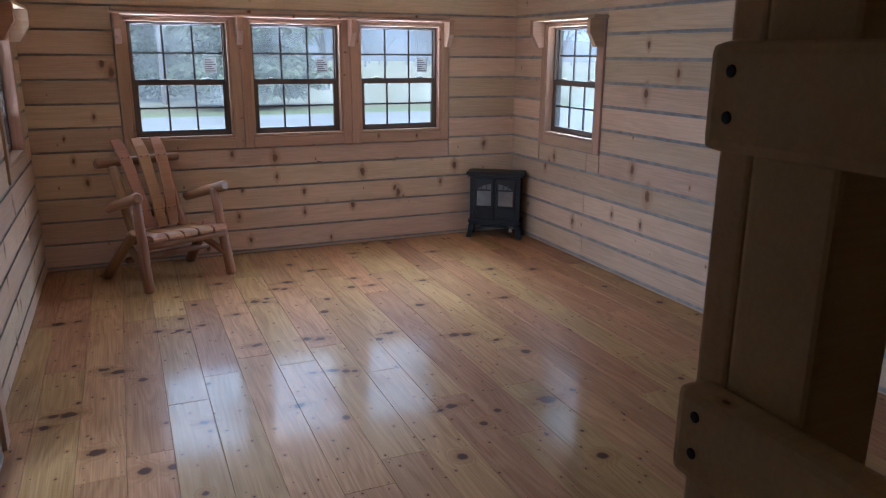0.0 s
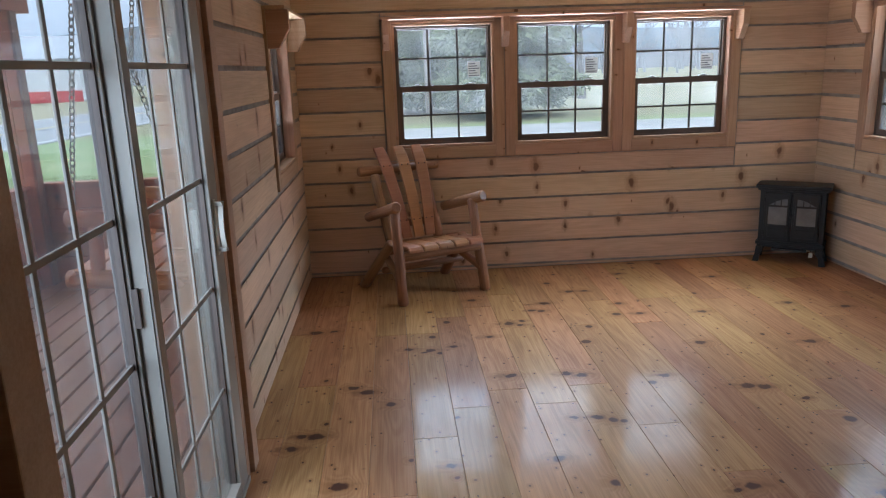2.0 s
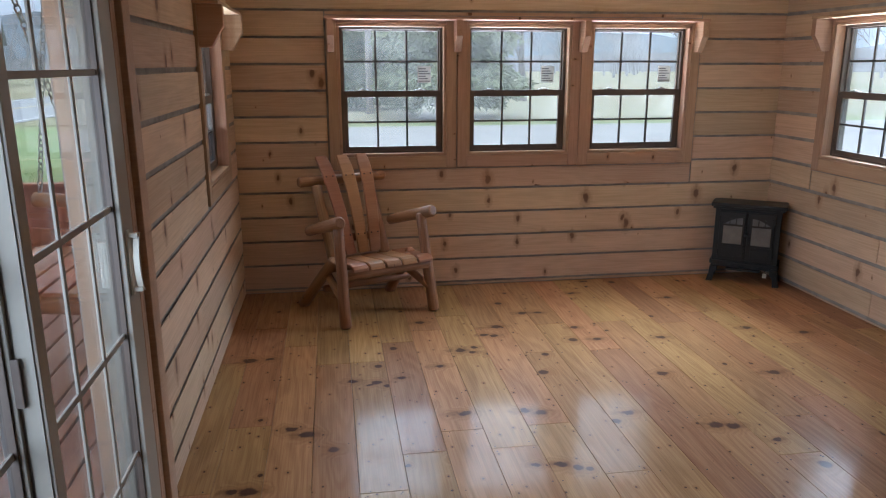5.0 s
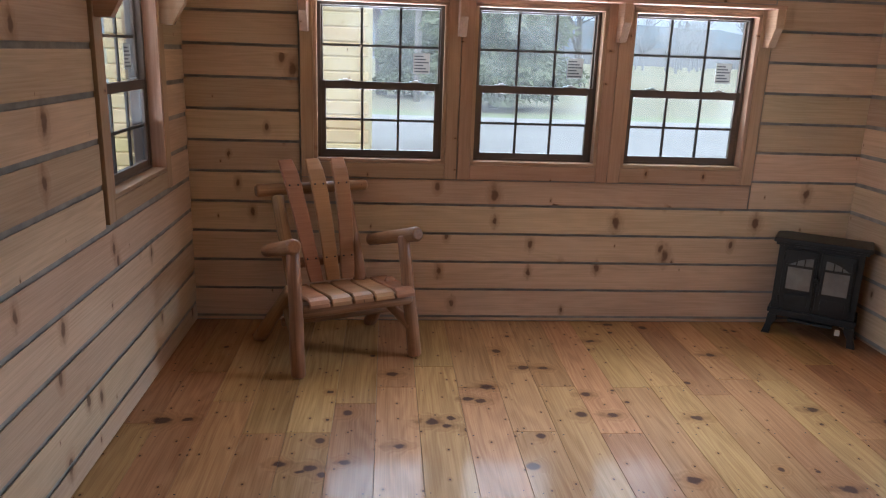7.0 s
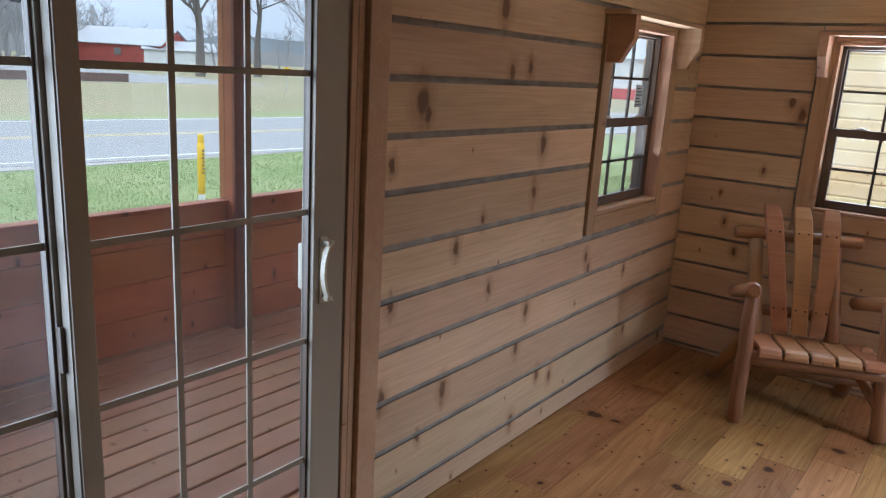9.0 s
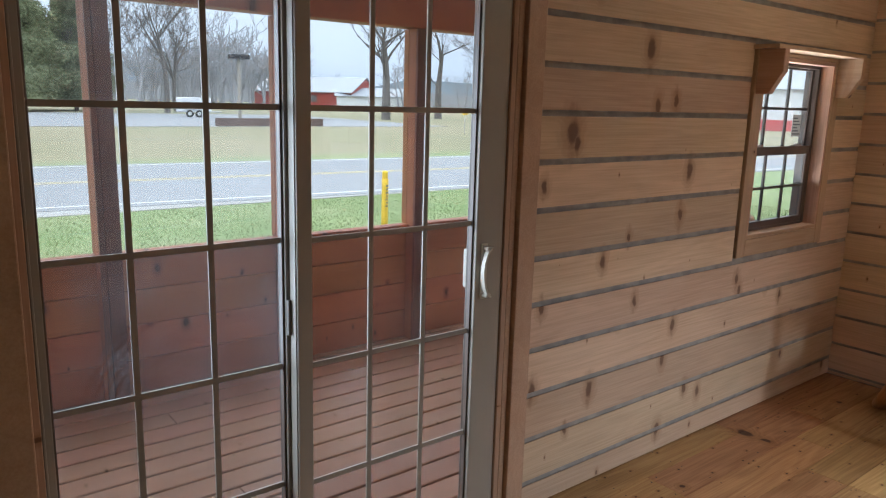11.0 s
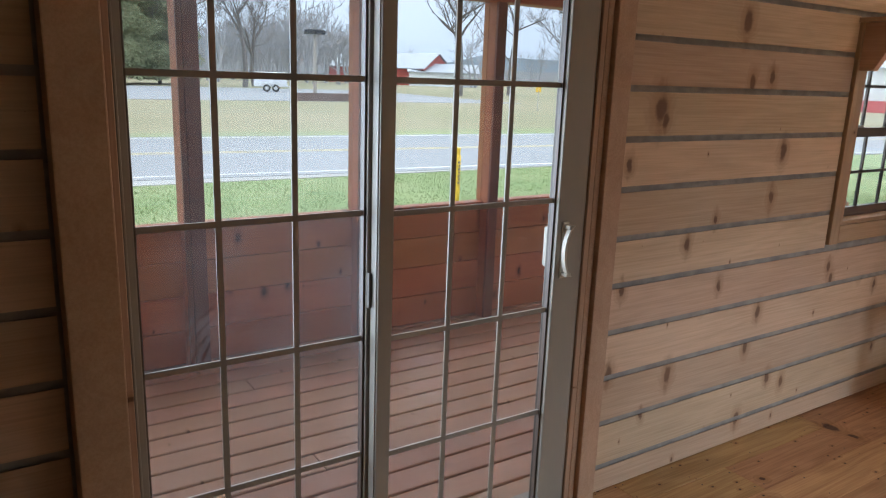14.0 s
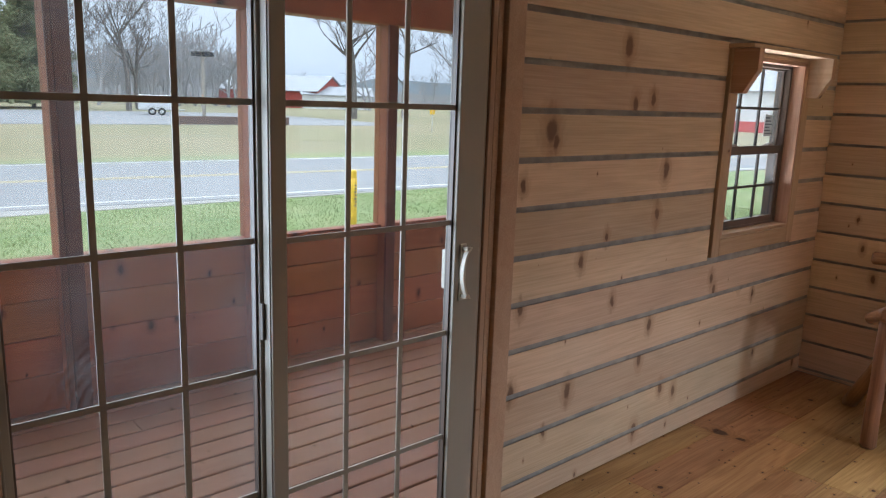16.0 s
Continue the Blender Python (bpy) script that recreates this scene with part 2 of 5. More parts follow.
FLOOR_KNOTS_SOUTH = ((0.40, 3.62, 0.9), (0.47, 3.56, 1.1), (0.27, 3.16, 1.1), (0.18, 3.07, 0.9), (1.44, 3.64, 0.9), (1.50, 3.61, 1.0), (1.46, 3.17, 0.9), (1.89, 3.55, 0.9), (2.22, 3.38, 1.2), (2.29, 3.36, 1.1),
                     (2.41, 3.22, 0.6), (1.16, 3.65, 1.0), (3.3, 4.36, 1.1), (2.0, 4.64, 0.9), (1.36, 3.18, 0.6), (1.22, 2.86, 0.9), (1.79, 2.57, 0.6), (1.85, 2.59, 1.0), (2.29, 2.48, 1.5), (0.81, 2.86, 0.8),
                     (0.39, 2.77, 1.1), (0.92, 4.08, 0.7), (0.21, 3.17, 0.7))
BOARD = dict(light=(0.69, 0.52, 0.365), dark=(0.49, 0.345, 0.225), rough=0.6, knot=(0.15, 0.075, 0.04), halo=(0.36, 0.21, 0.115), knot_size=0.10, rare=9.0, radii=(0.020, 0.032))
PINE_W = wood("pine_log_board_west", spots=WEST_KNOTS, plane=(1, 2), **BOARD)
PINE_N = wood("pine_log_board_north", spots=NORTH_KNOTS, plane=(0, 2), **BOARD)
PINE_E = wood("pine_log_board_east", spots=EAST_KNOTS, plane=(1, 2), **BOARD)
PINE = wood("pine_log_board", **BOARD)
TRIM = wood("pine_trim", (0.53, 0.36, 0.245), (0.39, 0.245, 0.155), rough=0.5, knot_size=0.06, rare=3.0, tint=0.2)
FLOOR = wood("varnished_pine_floor", (0.45, 0.262, 0.118), (0.26, 0.132, 0.054), rough=0.4, pins=0.035, knot=(0.045, 0.017, 0.012), knot_scale=(4.2, 4.4, 3.0), knot_size=0.13, rare=5.0,
             figure=0.9, coat=0.30, bump=0.05, tint=0.36, halo=(0.26, 0.125, 0.048), spots=FLOOR_KNOTS + FLOOR_KNOTS_SOUTH, plane=(0, 1), radii=(0.034, 0.026), spec=0.08, edge=(0.6, 1.1), streak=(0.42, 1.1, 0.0))
CEDAR = wood("peeled_cedar_log", (0.40, 0.215, 0.105), (0.20, 0.094, 0.042), rough=0.42, coat=0.25, knot_size=0.06, knot=(0.08, 0.03, 0.015))
SLAT = wood("cedar_slat", (0.45, 0.235, 0.118), (0.31, 0.145, 0.065), rough=0.5, knot_size=0.02, tint=0.15)
RED = wood("red_stained_board", (0.52, 0.205, 0.100), (0.34, 0.118, 0.058), rough=0.6, knot=(0.05, 0.015, 0.01), halo=(0.12, 0.035, 0.02), tint=0.25)
POSTRED = wood("red_stained_post", (0.46, 0.16, 0.075), (0.28, 0.09, 0.045), rough=0.6, knot=(0.06, 0.02, 0.01), halo=(0.14, 0.04, 0.02), tint=0.15)
DECK = wood("stained_deck_board", (0.48, 0.285, 0.20), (0.34, 0.185, 0.125), rough=0.55, knot_size=0.05, tint=0.15)
STAIN = wood("dark_stained_face_board", (0.22, 0.088, 0.060), (0.13, 0.052, 0.040), rough=0.5, knot=(0.04, 0.015, 0.01), halo=(0.07, 0.03, 0.02), tint=0.2)
BUNK = wood("unfinished_bunk_timber", (0.74, 0.62, 0.36), (0.62, 0.48, 0.25), rough=0.6, knot_size=0.03, tint=0.1)
SWINGLOG = wood("orange_cedar_log", (0.66, 0.29, 0.12), (0.44, 0.16, 0.06), rough=0.45, knot_size=0.06)
YELLOWLOG = wood("fresh_yellow_log", (0.72, 0.56, 0.30), (0.60, 0.42, 0.20), rough=0.6, knot_size=0.05, tint=0.1, halo=(0.5, 0.3, 0.12))


def plain(name, color, rough=0.5, metal=0.0, spread=0.25, scale=8.0, bump=0.05, **more):
    """A painted, cast or mineral surface with two scales of unevenness."""
    m = Nodes(name)
    co = m.n("ShaderNodeTexCoord").outputs["Object"]
    big, fine = m.noise(co, scale, 4.0), m.noise(co, scale * 14, 3.0)
    f = m.math("ADD", m.math("MULTIPLY", m.span(big, 0.3, 0.7), 0.65), m.math("MULTIPLY", fine, 0.35))
    dark = tuple(c * (1 - spread) for c in color)
    lite = tuple(min(1.0, c * (1 + spread * 0.6)) for c in color)
    m.bump(fine, bump, 0.002)
    return m.set(m.mix(f, dark, lite), m.math("MULTIPLY_ADD", big, 0.15, rough - 0.07), Metallic=metal, **more)


CHINK = plain("grey_chinking", (0.37, 0.35, 0.32), 0.85, spread=0.3, scale=12, bump=0.4)
VINYL = plain("almond_vinyl", (0.33, 0.305, 0.258), 0.4, spread=0.06, scale=3, bump=0.02)
BRONZE = plain("brown_vinyl", (0.115, 0.088, 0.072), 0.4, spread=0.12, scale=4, bump=0.02)
GRIDBAR = plain("taupe_grid_bar", (0.29, 0.266, 0.226), 0.5, spread=0.08, scale=4, bump=0.02)
MUNTIN = plain("brown_muntin", (0.085, 0.075, 0.068), 0.45, spread=0.1, scale=4)
IRON = plain("black_cast_metal", (0.018, 0.020, 0.021), 0.42, metal=0.3, spread=0.3, scale=10, bump=0.08)
STEEL = plain("galvanised_steel", (0.55, 0.55, 0.54), 0.4, metal=0.4, spread=0.2)
BOLT = plain("dark_bolt", (0.03, 0.032, 0.038), 0.4, metal=0.6)
NAIL = plain("dark_nail", (0.035, 0.025, 0.02), 0.5, metal=0.4)
HANDLE = plain("cream_handle", (0.56, 0.53, 0.45), 0.35, spread=0.05)
PAPER = plain("white_sticker", (0.62, 0.62, 0.60), 0.7, spread=0.06, Transmission_Weight=0.0)
INK = plain("grey_ink", (0.12, 0.12, 0.13), 0.7)
ASPHALT = plain("worn_asphalt", (0.25, 0.256, 0.267), 0.9, spread=0.08, scale=0.12, bump=0.0)
CONCRETE = plain("pale_gravel_lot", (0.33, 0.32, 0.305), 0.9, spread=0.16, scale=0.4, bump=0.06)
WHITEPAINT = plain("white_road_paint", (0.62, 0.62, 0.60), 0.8, spread=0.2, scale=2)
YELLOWPAINT = plain("yellow_road_paint", (0.50, 0.42, 0.24), 0.8, spread=0.2, scale=2)
MARKER = plain("yellow_plastic", (0.75, 0.48, 0.03), 0.45, spread=0.08)
WHITE = plain("white_siding", (0.66, 0.67, 0.68), 0.6, spread=0.08, scale=1.5)
ROOFBROWN = plain("brown_shingle", (0.22, 0.16, 0.14), 0.9, spread=0.25, scale=2.0, bump=0.4)
ROOFWHITE = plain("white_metal_roof", (0.33, 0.35, 0.38), 0.5, spread=0.08, scale=0.4)
BARNRED = plain("barn_red_siding", (0.33, 0.055, 0.04), 0.8, spread=0.2, scale=0.7)
REDBAND = plain("red_band", (0.50, 0.06, 0.06), 0.6, spread=0.1)
BARK = plain("grey_bark", (0.15, 0.135, 0.125), 0.9, spread=0.3, scale=3, bump=0.6)
# Needle green is paled so the haze over the trees sits in it
NEEDLE = plain("haze_paled_needles", (0.22, 0.245, 0.135), 0.85, spread=0.25, scale=0.5, bump=0.0)
RUBBER = plain("dark_rubber", (0.02, 0.02, 0.02), 0.8)
POLE = plain("weathered_pole", (0.33, 0.30, 0.27), 0.9, spread=0.2)
STONE = plain("brown_stone", (0.15, 0.10, 0.085), 0.9, spread=0.3)
# Distance haze is put into the hills' blue-grey base colour
HAZE = plain("haze_coloured_hill", (0.28, 0.33, 0.39), 1.0, spread=0.18, scale=0.02)
# Woods' grey is lightened in the colour itself, for haze at a distance
BRUSH = plain("haze_paled_woods", (0.31, 0.31, 0.325), 1.0, spread=0.2, scale=0.05)
PLASTER = wood("plain_ceiling_board", (0.46, 0.32, 0.20), (0.34, 0.21, 0.12), rough=0.6, knot_size=0.05)


def glass(name, through_tint, smear_veil=0.0, wiped=None):
    """A thin pane: clear with a grey tint that dims the view outdoors, and a Fresnel gloss."""
    m = Nodes(name)
    m.t.nodes.remove(m.b)
    out = m.t.nodes["Material Output"]
    tr = m.n("ShaderNodeBsdfTransparent")
    tr.inputs["Color"].default_value = (*through_tint, 1)
    gl = m.n("ShaderNodeBsdfGlossy", Roughness=0.015)
    lw = m.n("ShaderNodeLayerWeight", Blend=0.5)
    fr = m.math("MULTIPLY_ADD", m.math("POWER", lw.outputs["Facing"], 4.0), 0.5, 0.03)
    mx = m.t.nodes.new("ShaderNodeMixShader")
    m.link(fr, mx.inputs[0])
    m.link(tr.outputs[0], mx.inputs[1])
    m.link(gl.outputs[0], mx.inputs[2])
    last = mx.outputs[0]
    if smear_veil:
        co = m.n("ShaderNodeTexCoord").outputs["Object"]
        f = m.math("MULTIPLY", m.noise(m.scaled(co, (3.0, 3.0, 2.0)), 1.0, 3.0), m.noise(m.scaled(co, (9.0, 7.0, 7.0)), 1.0, 2.0, 0.5))
        f = m.span(f, 0.15, 0.5, smear_veil * 0.6, smear_veil * 1.4)
        if wiped:
            # arcs left by a cloth, round one point of the pane
            arc = m.t.nodes.new("ShaderNodeVectorMath")
            arc.operation = "DISTANCE"
            m.link(m.scaled(co, (0.0, 1.0, 1.0)), arc.inputs[0])
            arc.inputs[1].default_value = (0.0, *wiped)
            far = arc.outputs["Value"]
            line = m.span(m.math("SINE", m.math("ADD", m.math("MULTIPLY", far, 260.0), m.math("MULTIPLY", m.noise(co, 11.0, 4.0), 11.0))), 0.0, 1.0)
            band = m.math("MULTIPLY", m.span(far, 0.10, 0.16), m.span(far, 0.27, 0.33, 1.0, 0.0))
            band = m.math("MULTIPLY", band, m.span(m.noise(co, 4.0, 2.0), 0.42, 0.60))
            f = m.math("MULTIPLY", f, m.math("SUBTRACT", 1.0, m.math("MULTIPLY", m.math("MULTIPLY", line, band), 0.7)))
            drops = m.n("ShaderNodeTexVoronoi", Scale=55.0, Randomness=1.0)
            m.link(co, drops.inputs["Vector"])
            spot = m.math("MULTIPLY", m.span(drops.outputs["Distance"], 0.10, 0.22, 1.0, 0.0), m.span(m.noise(co, 5.0, 2.0), 0.52, 0.68))
            f = m.math("ADD", f, m.math("MULTIPLY", spot, 0.03))
        df = m.n("ShaderNodeBsdfTranslucent")
        df.inputs["Color"].default_value = (0.75, 0.77, 0.79, 1)
        m2 = m.t.nodes.new("ShaderNodeMixShader")
        m.link(f, m2.inputs[0])
        m.link(last, m2.inputs[1])
        m.link(df.outputs[0], m2.inputs[2])
        last = m2.outputs[0]
    m.link(last, out.inputs["Surface"])
    return m.mat


# Window panes: the translucent layer stands in for glare washing out the view
PANE = glass("window_glass", (0.69, 0.70, 0.70), 0.017)
DOORPANE = glass("dusty_door_glass", (0.68, 0.69, 0.69), 0.003)
FIXEDPANE = glass("hazy_door_glass", (0.66, 0.67, 0.67), 0.014, wiped=(1.82, 0.70))
STOVEGLASS = plain("dark_stove_glass", (0.15, 0.16, 0.17), 0.13, spread=0.3, scale=9, bump=0.0, Coat_Weight=1.0)

pm = PAPER.node_tree
p_tr = pm.nodes.new("ShaderNodeBsdfTranslucent")
p_tr.inputs["Color"].default_value = (0.35, 0.35, 0.34, 1)
p_mx = pm.nodes.new("ShaderNodeMixShader")
p_mx.inputs[0].default_value = 0.5
pm.links.new(pm.nodes["Principled BSDF"].outputs[0], p_mx.inputs[1])
pm.links.new(p_tr.outputs[0], p_mx.inputs[2])
pm.links.new(p_mx.outputs[0], pm.nodes["Material Output"].inputs["Surface"])

g = Nodes("grass_ground")
g_co = g.n("ShaderNodeNewGeometry").outputs["Position"]
g_big, g_mid, g_fine = g.noise(g_co, 0.05, 3.0), g.noise(g_co, 0.8, 4.0), g.noise(g_co, 14.0, 4.0, 0.7)
g_sep = g.n("ShaderNodeSeparateXYZ")
g.link(g_co, g_sep.inputs[0])
g_far = g.math("MAXIMUM", g.span(g_sep.outputs[0], -20.0, -24.0), g.span(g_sep.outputs[1], 26.0, 30.0))
g_near = g.mix(g.span(g_mid, 0.35, 0.7), (0.17, 0.235, 0.085), (0.26, 0.30, 0.14))
g_field = g.mix(g.span(g_big, 0.3, 0.7), (0.20, 0.19, 0.10), (0.27, 0.235, 0.145))
g_col = g.mix(g_far, g_near, g_field)
g_col = g.mix(g.math("MULTIPLY", g.span(g_fine, 0.3, 0.8), 0.22), g_col, (0.10, 0.12, 0.05))
g.bump(g_fine, 0.12, 0.01)
GRASS = g.set(g_col, 0.95)
BLADE = plain("grass_blade", (0.25, 0.32, 0.13), 0.8, spread=0.3, scale=0.6)


# ---------------------------------------------------------------- mesh helpers
def link_mesh(name, bm, material, parent=None, label=""):
    me = bpy.data.meshes.new(name)
    bm.to_mesh(me)
    bm.free()
    me.materials.append(material)
    ob = new(name, me)
    if parent:
        ob.parent = parent
    if label:
        ob["label"] = label
    return ob


def part(name, bm, material, parent, label=""):
    return link_mesh(name, bm, material, parent, label)


def smooth(bm, on=True):
    for f in bm.faces:
        f.smooth = on
    return bm


def add_box(bm, lo, hi, bevel=0.0):
    """An axis-aligned box from lo to hi, its edges bevelled."""
    m = Matrix.Translation([(a + b) / 2 for a, b in zip(lo, hi)]) @ Matrix.Diagonal([abs(b - a) for a, b in zip(lo, hi)] + [1])
    made = bmesh.ops.create_cube(bm, size=1.0, matrix=m)
    if bevel:
        edges = list({e for v in made["verts"] for e in v.link_edges})
        bmesh.ops.bevel(bm, geom=edges, offset=bevel, segments=2, profile=0.6, affect="EDGES")
    return bm


def box(lo, hi, bevel=0.0):
    return add_box(bmesh.new(), lo, hi, bevel)


def axes(x, y, at):
    """The matrix whose local x and y axes are the given directions."""
    x, y = Vector(x).normalized(), Vector(y)
    z = x.cross(y).normalized()
    y = z.cross(x)
    m = Matrix((x, y, z)).transposed().to_4x4()
    m.translation = at
    return m


def plank_mesh(length, width, thick, chamfer=0.002):
    """A board centred on its front face: x along, y across, z towards the viewer."""
    bm = bmesh.new()
    L, W = length / 2, width / 2
    c = chamfer
    back = [bm.verts.new(v) for v in ((-L, -W, -thick), (L, -W, -thick), (L, W, -thick), (-L, W, -thick))]
    mid = [bm.verts.new(v) for v in ((-L, -W, -c), (L, -W, -c), (L, W, -c), (-L, W, -c))]
    top = [bm.verts.new(v) for v in ((-L + c, -W + c, 0), (L - c, -W + c, 0), (L - c, W - c, 0), (-L + c, W - c, 0))]
    bm.faces.new(top)
    bm.faces.new(back[::-1])
    for a, b in ((back, mid), (mid, top)):
        for i in range(4):
            j = (i + 1) % 4
            bm.faces.new((a[i], a[j], b[j], b[i]))
    return bm


def plank(name, material, parent, at, x, y, length, width, thick, chamfer=0.002, label=""):
    """A board with its front face's middle at a point, its length along x and its width along y."""
    ob = link_mesh(name, plank_mesh(length, width, thick, chamfer), material, parent, label)
    ob.matrix_basis = axes(x, y, at)
    return ob


def stick_mesh(length, r0, r1, sides=12, wobble=0.0, rng=None, dome=0.3):
    """A round length of timber along x from 0, with eased ends and a slightly uneven girth."""
    bm = bmesh.new()
    rings = []
    stations = [(0.0, 1 - dome), (min(0.012, length * 0.1), 1.0)] + [(length * f, 1.0) for f in (0.25, 0.5, 0.75)] + [(length - min(0.012, length * 0.1), 1.0), (length, 1 - dome)]
    for s, k in stations:
        r = (r0 + (r1 - r0) * s / length) * k
        off = (rng.uniform(-wobble, wobble), rng.uniform(-wobble, wobble)) if rng and 0.05 < s / length < 0.95 else (0, 0)
        rings.append([bm.verts.new((s, off[0] + r * math.cos(2 * math.pi * i / sides), off[1] + r * math.sin(2 * math.pi * i / sides))) for i in range(sides)])
    for a, b in zip(rings, rings[1:]):
        for i in range(sides):
            bm.faces.new((a[i], b[i], b[(i + 1) % sides], a[(i + 1) % sides]))
    smooth(bm)
    bm.faces.new(rings[0])
    bm.faces.new(rings[-1][::-1])
    bmesh.ops.recalc_face_normals(bm, faces=bm.faces)
    return bm


def stick(name, material, parent, p, q, r0, r1=None, sides=12, wobble=0.0, rng=None, label=""):
    p, q = Vector(p), Vector(q)
    d = q - p
    up = Vector((0, 0, 1)) if abs(d.normalized().z) < 0.95 else Vector((0, 1, 0))
    ob = link_mesh(name, stick_mesh(d.length, r0, r1 or r0, sides, wobble, rng), material, parent, label)
    ob.matrix_basis = axes(d, up, p)
    return ob


def thing(name, m=None, **tags):
    ob = new(name)
    ob.empty_display_size = 0.1
    if m is not None:
        ob.matrix_basis = m
    return tagged(ob, **tags)


def profile_mesh(points, thick):
    """A flat outline in x and z, given thickness along y, centred."""
    bm = bmesh.new()
    a = [bm.verts.new((x, -thick / 2, z)) for x, z in points]
    b = [bm.verts.new((x, thick / 2, z)) for x, z in points]
    bm.faces.new(a)
    bm.faces.new(b[::-1])
    for i in range(len(points)):
        j = (i + 1) % len(points)
        bm.faces.new((a[j], a[i], b[i], b[j]))
    bmesh.ops.recalc_face_normals(bm, faces=bm.faces)
    bmesh.ops.bevel(bm, geom=list(bm.edges), offset=0.0025, segments=1, affect="EDGES")
    return bm


# ---------------------------------------------------------------- the cabin's plan
WIDE, NORTH, SOUTH, HIGH = 3.78, 5.6, -2.0, 2.45
GAP, SKIN, THICK = 0.022, 0.006, 0.13
WEST_LINES = (-0.07, 0.107, 0.286, 0.465, 0.639, 0.812, 0.982, 1.155, 1.325, 1.494, 1.657, 1.825, 1.99, 2.16, 2.33, 2.46)
NORTH_LINES = tuple(0.028 + 0.1655 * k for k in range(-1, 15))
DOOR = (1.335, 2.995, 0.0, 2.07)
DOOR_HOLE = (1.445, 2.879, 0.0, 1.965)
SILL, HEAD = 0.835, 1.815
HOLE_Z = (0.92, 1.768)
NORTH_X = (1.028, 1.876, 2.722)
EAST_Y, WEST_Y = 4.705, 4.812
HALF, CASE = 0.354, 0.4225


def log_wall(name, origin, along, length, cases, holes, joints, label, lines, material, gap=GAP):
    """A wall of chinked log boards. along: the direction of its length; its face looks to along x up."""
    along = Vector(along)
    up = Vector((0, 0, 1))
    face = along.cross(up)
    bm = bmesh.new()
    cuts = sorted({-THICK + 0.01, length + THICK - 0.01, *(u for h in holes for u in h[:2])})
    for u0, u1 in zip(cuts, cuts[1:]):
        mid = (u0 + u1) / 2
        zs = [(-0.3, HIGH + 0.2)]
        for h in holes:
            if h[0] < mid < h[1]:
                zs = [(a, b) for z0, z1 in zs for a, b in ((z0, min(z1, h[2])), (max(z0, h[3]), z1)) if b - a > 1e-4]
        for z0, z1 in zs:
            add_box(bm, (u0, -THICK, z0), (u1, -SKIN, z1))
    wall = tagged(link_mesh(name, bm, CHINK), label, "wall", kind="structure")
    basis = Matrix((along, face, up)).transposed().to_4x4()
    basis.translation = origin
    wall.matrix_basis = basis
    for k, (la, lb) in enumerate(zip(lines, lines[1:])):
        z0, z1 = max(0.006, la + gap / 2), min(HIGH, lb - gap / 2)
        pieces = [(0.004, length - 0.004, z0, z1)]
        for c0, c1, cz0, cz1 in cases:
            nxt = []
            for u0, u1, a, b in pieces:
                if min(b, cz1) - max(a, cz0) < 0.004 or u1 < c0 or u0 > c1:
                    nxt.append((u0, u1, a, b))
                    continue
                nxt += [(u0, c0 - 0.009, a, b), (c1 + 0.009, u1, a, b)]
                nxt += [(c0, c1, a, cz0 - 0.006), (c0, c1, cz1 + 0.006, b)]
            pieces = nxt
        for j, every, rest in joints:
            if k % every == rest:
                pieces = [p for u0, u1, a, b in pieces for p in (((u0, j - 0.002, a, b), (j + 0.002, u1, a, b)) if u0 < j - 0.1 and u1 > j + 0.1 else ((u0, u1, a, b),))]
        for u0, u1, a, b in pieces:
            if u1 - u0 > 0.02 and b - a > 0.010:
                plank("log_board", material, wall, ((u0 + u1) / 2, 0, (a + b) / 2), (1, 0, 0), (0, 0, 1), u1 - u0, b - a, SKIN + 0.001, 0.004)
                plank("outer_board", YELLOWLOG, wall, ((u0 + u1) / 2, -THICK - 0.02, (a + b) / 2), (-1, 0, 0), (0, 0, 1), u1 - u0, b - a, 0.019, 0.006)
    return wall


# local x of each wall, its face looking into the room
def rect_u(start, sign, a, b, z0, z1):
    u = sorted((sign * (a - start), sign * (b - start)))
    return (u[0], u[1], z0, z1)


log_wall("wall_west", (0, SOUTH, 0), (0, 1, 0), NORTH - SOUTH,
         [rect_u(SOUTH, 1, DOOR[0], DOOR[1], DOOR[2], DOOR[3]), rect_u(SOUTH, 1, WEST_Y - CASE, WEST_Y + CASE, SILL, HEAD)],
         [rect_u(SOUTH, 1, *DOOR_HOLE), rect_u(SOUTH, 1, WEST_Y - HALF, WEST_Y + HALF, *HOLE_Z)], [],
         "pine log board wall with grey chinking beside the sliding door", WEST_LINES, PINE_W)
log_wall("wall_north", (0, NORTH, 0), (1, 0, 0), WIDE,
         [(NORTH_X[0] - CASE, NORTH_X[2] + CASE, SILL, HEAD)],
         [(x - HALF, x + HALF, *HOLE_Z) for x in NORTH_X], [],
         "pine log board wall with three windows in a row", NORTH_LINES, PINE_N, 0.015)
log_wall("wall_east", (WIDE, NORTH, 0), (0, -1, 0), NORTH - SOUTH,
         [rect_u(NORTH, -1, EAST_Y - CASE, EAST_Y + CASE, SILL, HEAD)],
         [rect_u(NORTH, -1, EAST_Y - HALF, EAST_Y + HALF, *HOLE_Z)], [(NORTH - 4.44, 2, 1), (NORTH - 2.6, 2, 0), (NORTH - 0.6, 3, 1)],
         "pine log board wall with one window and butt joints", NORTH_LINES, PINE_E)
log_wall("wall_south", (WIDE, SOUTH, 0), (-1, 0, 0), WIDE, [], [], [], "plain pine log board wall closing the cabin", NORTH_LINES, PINE)

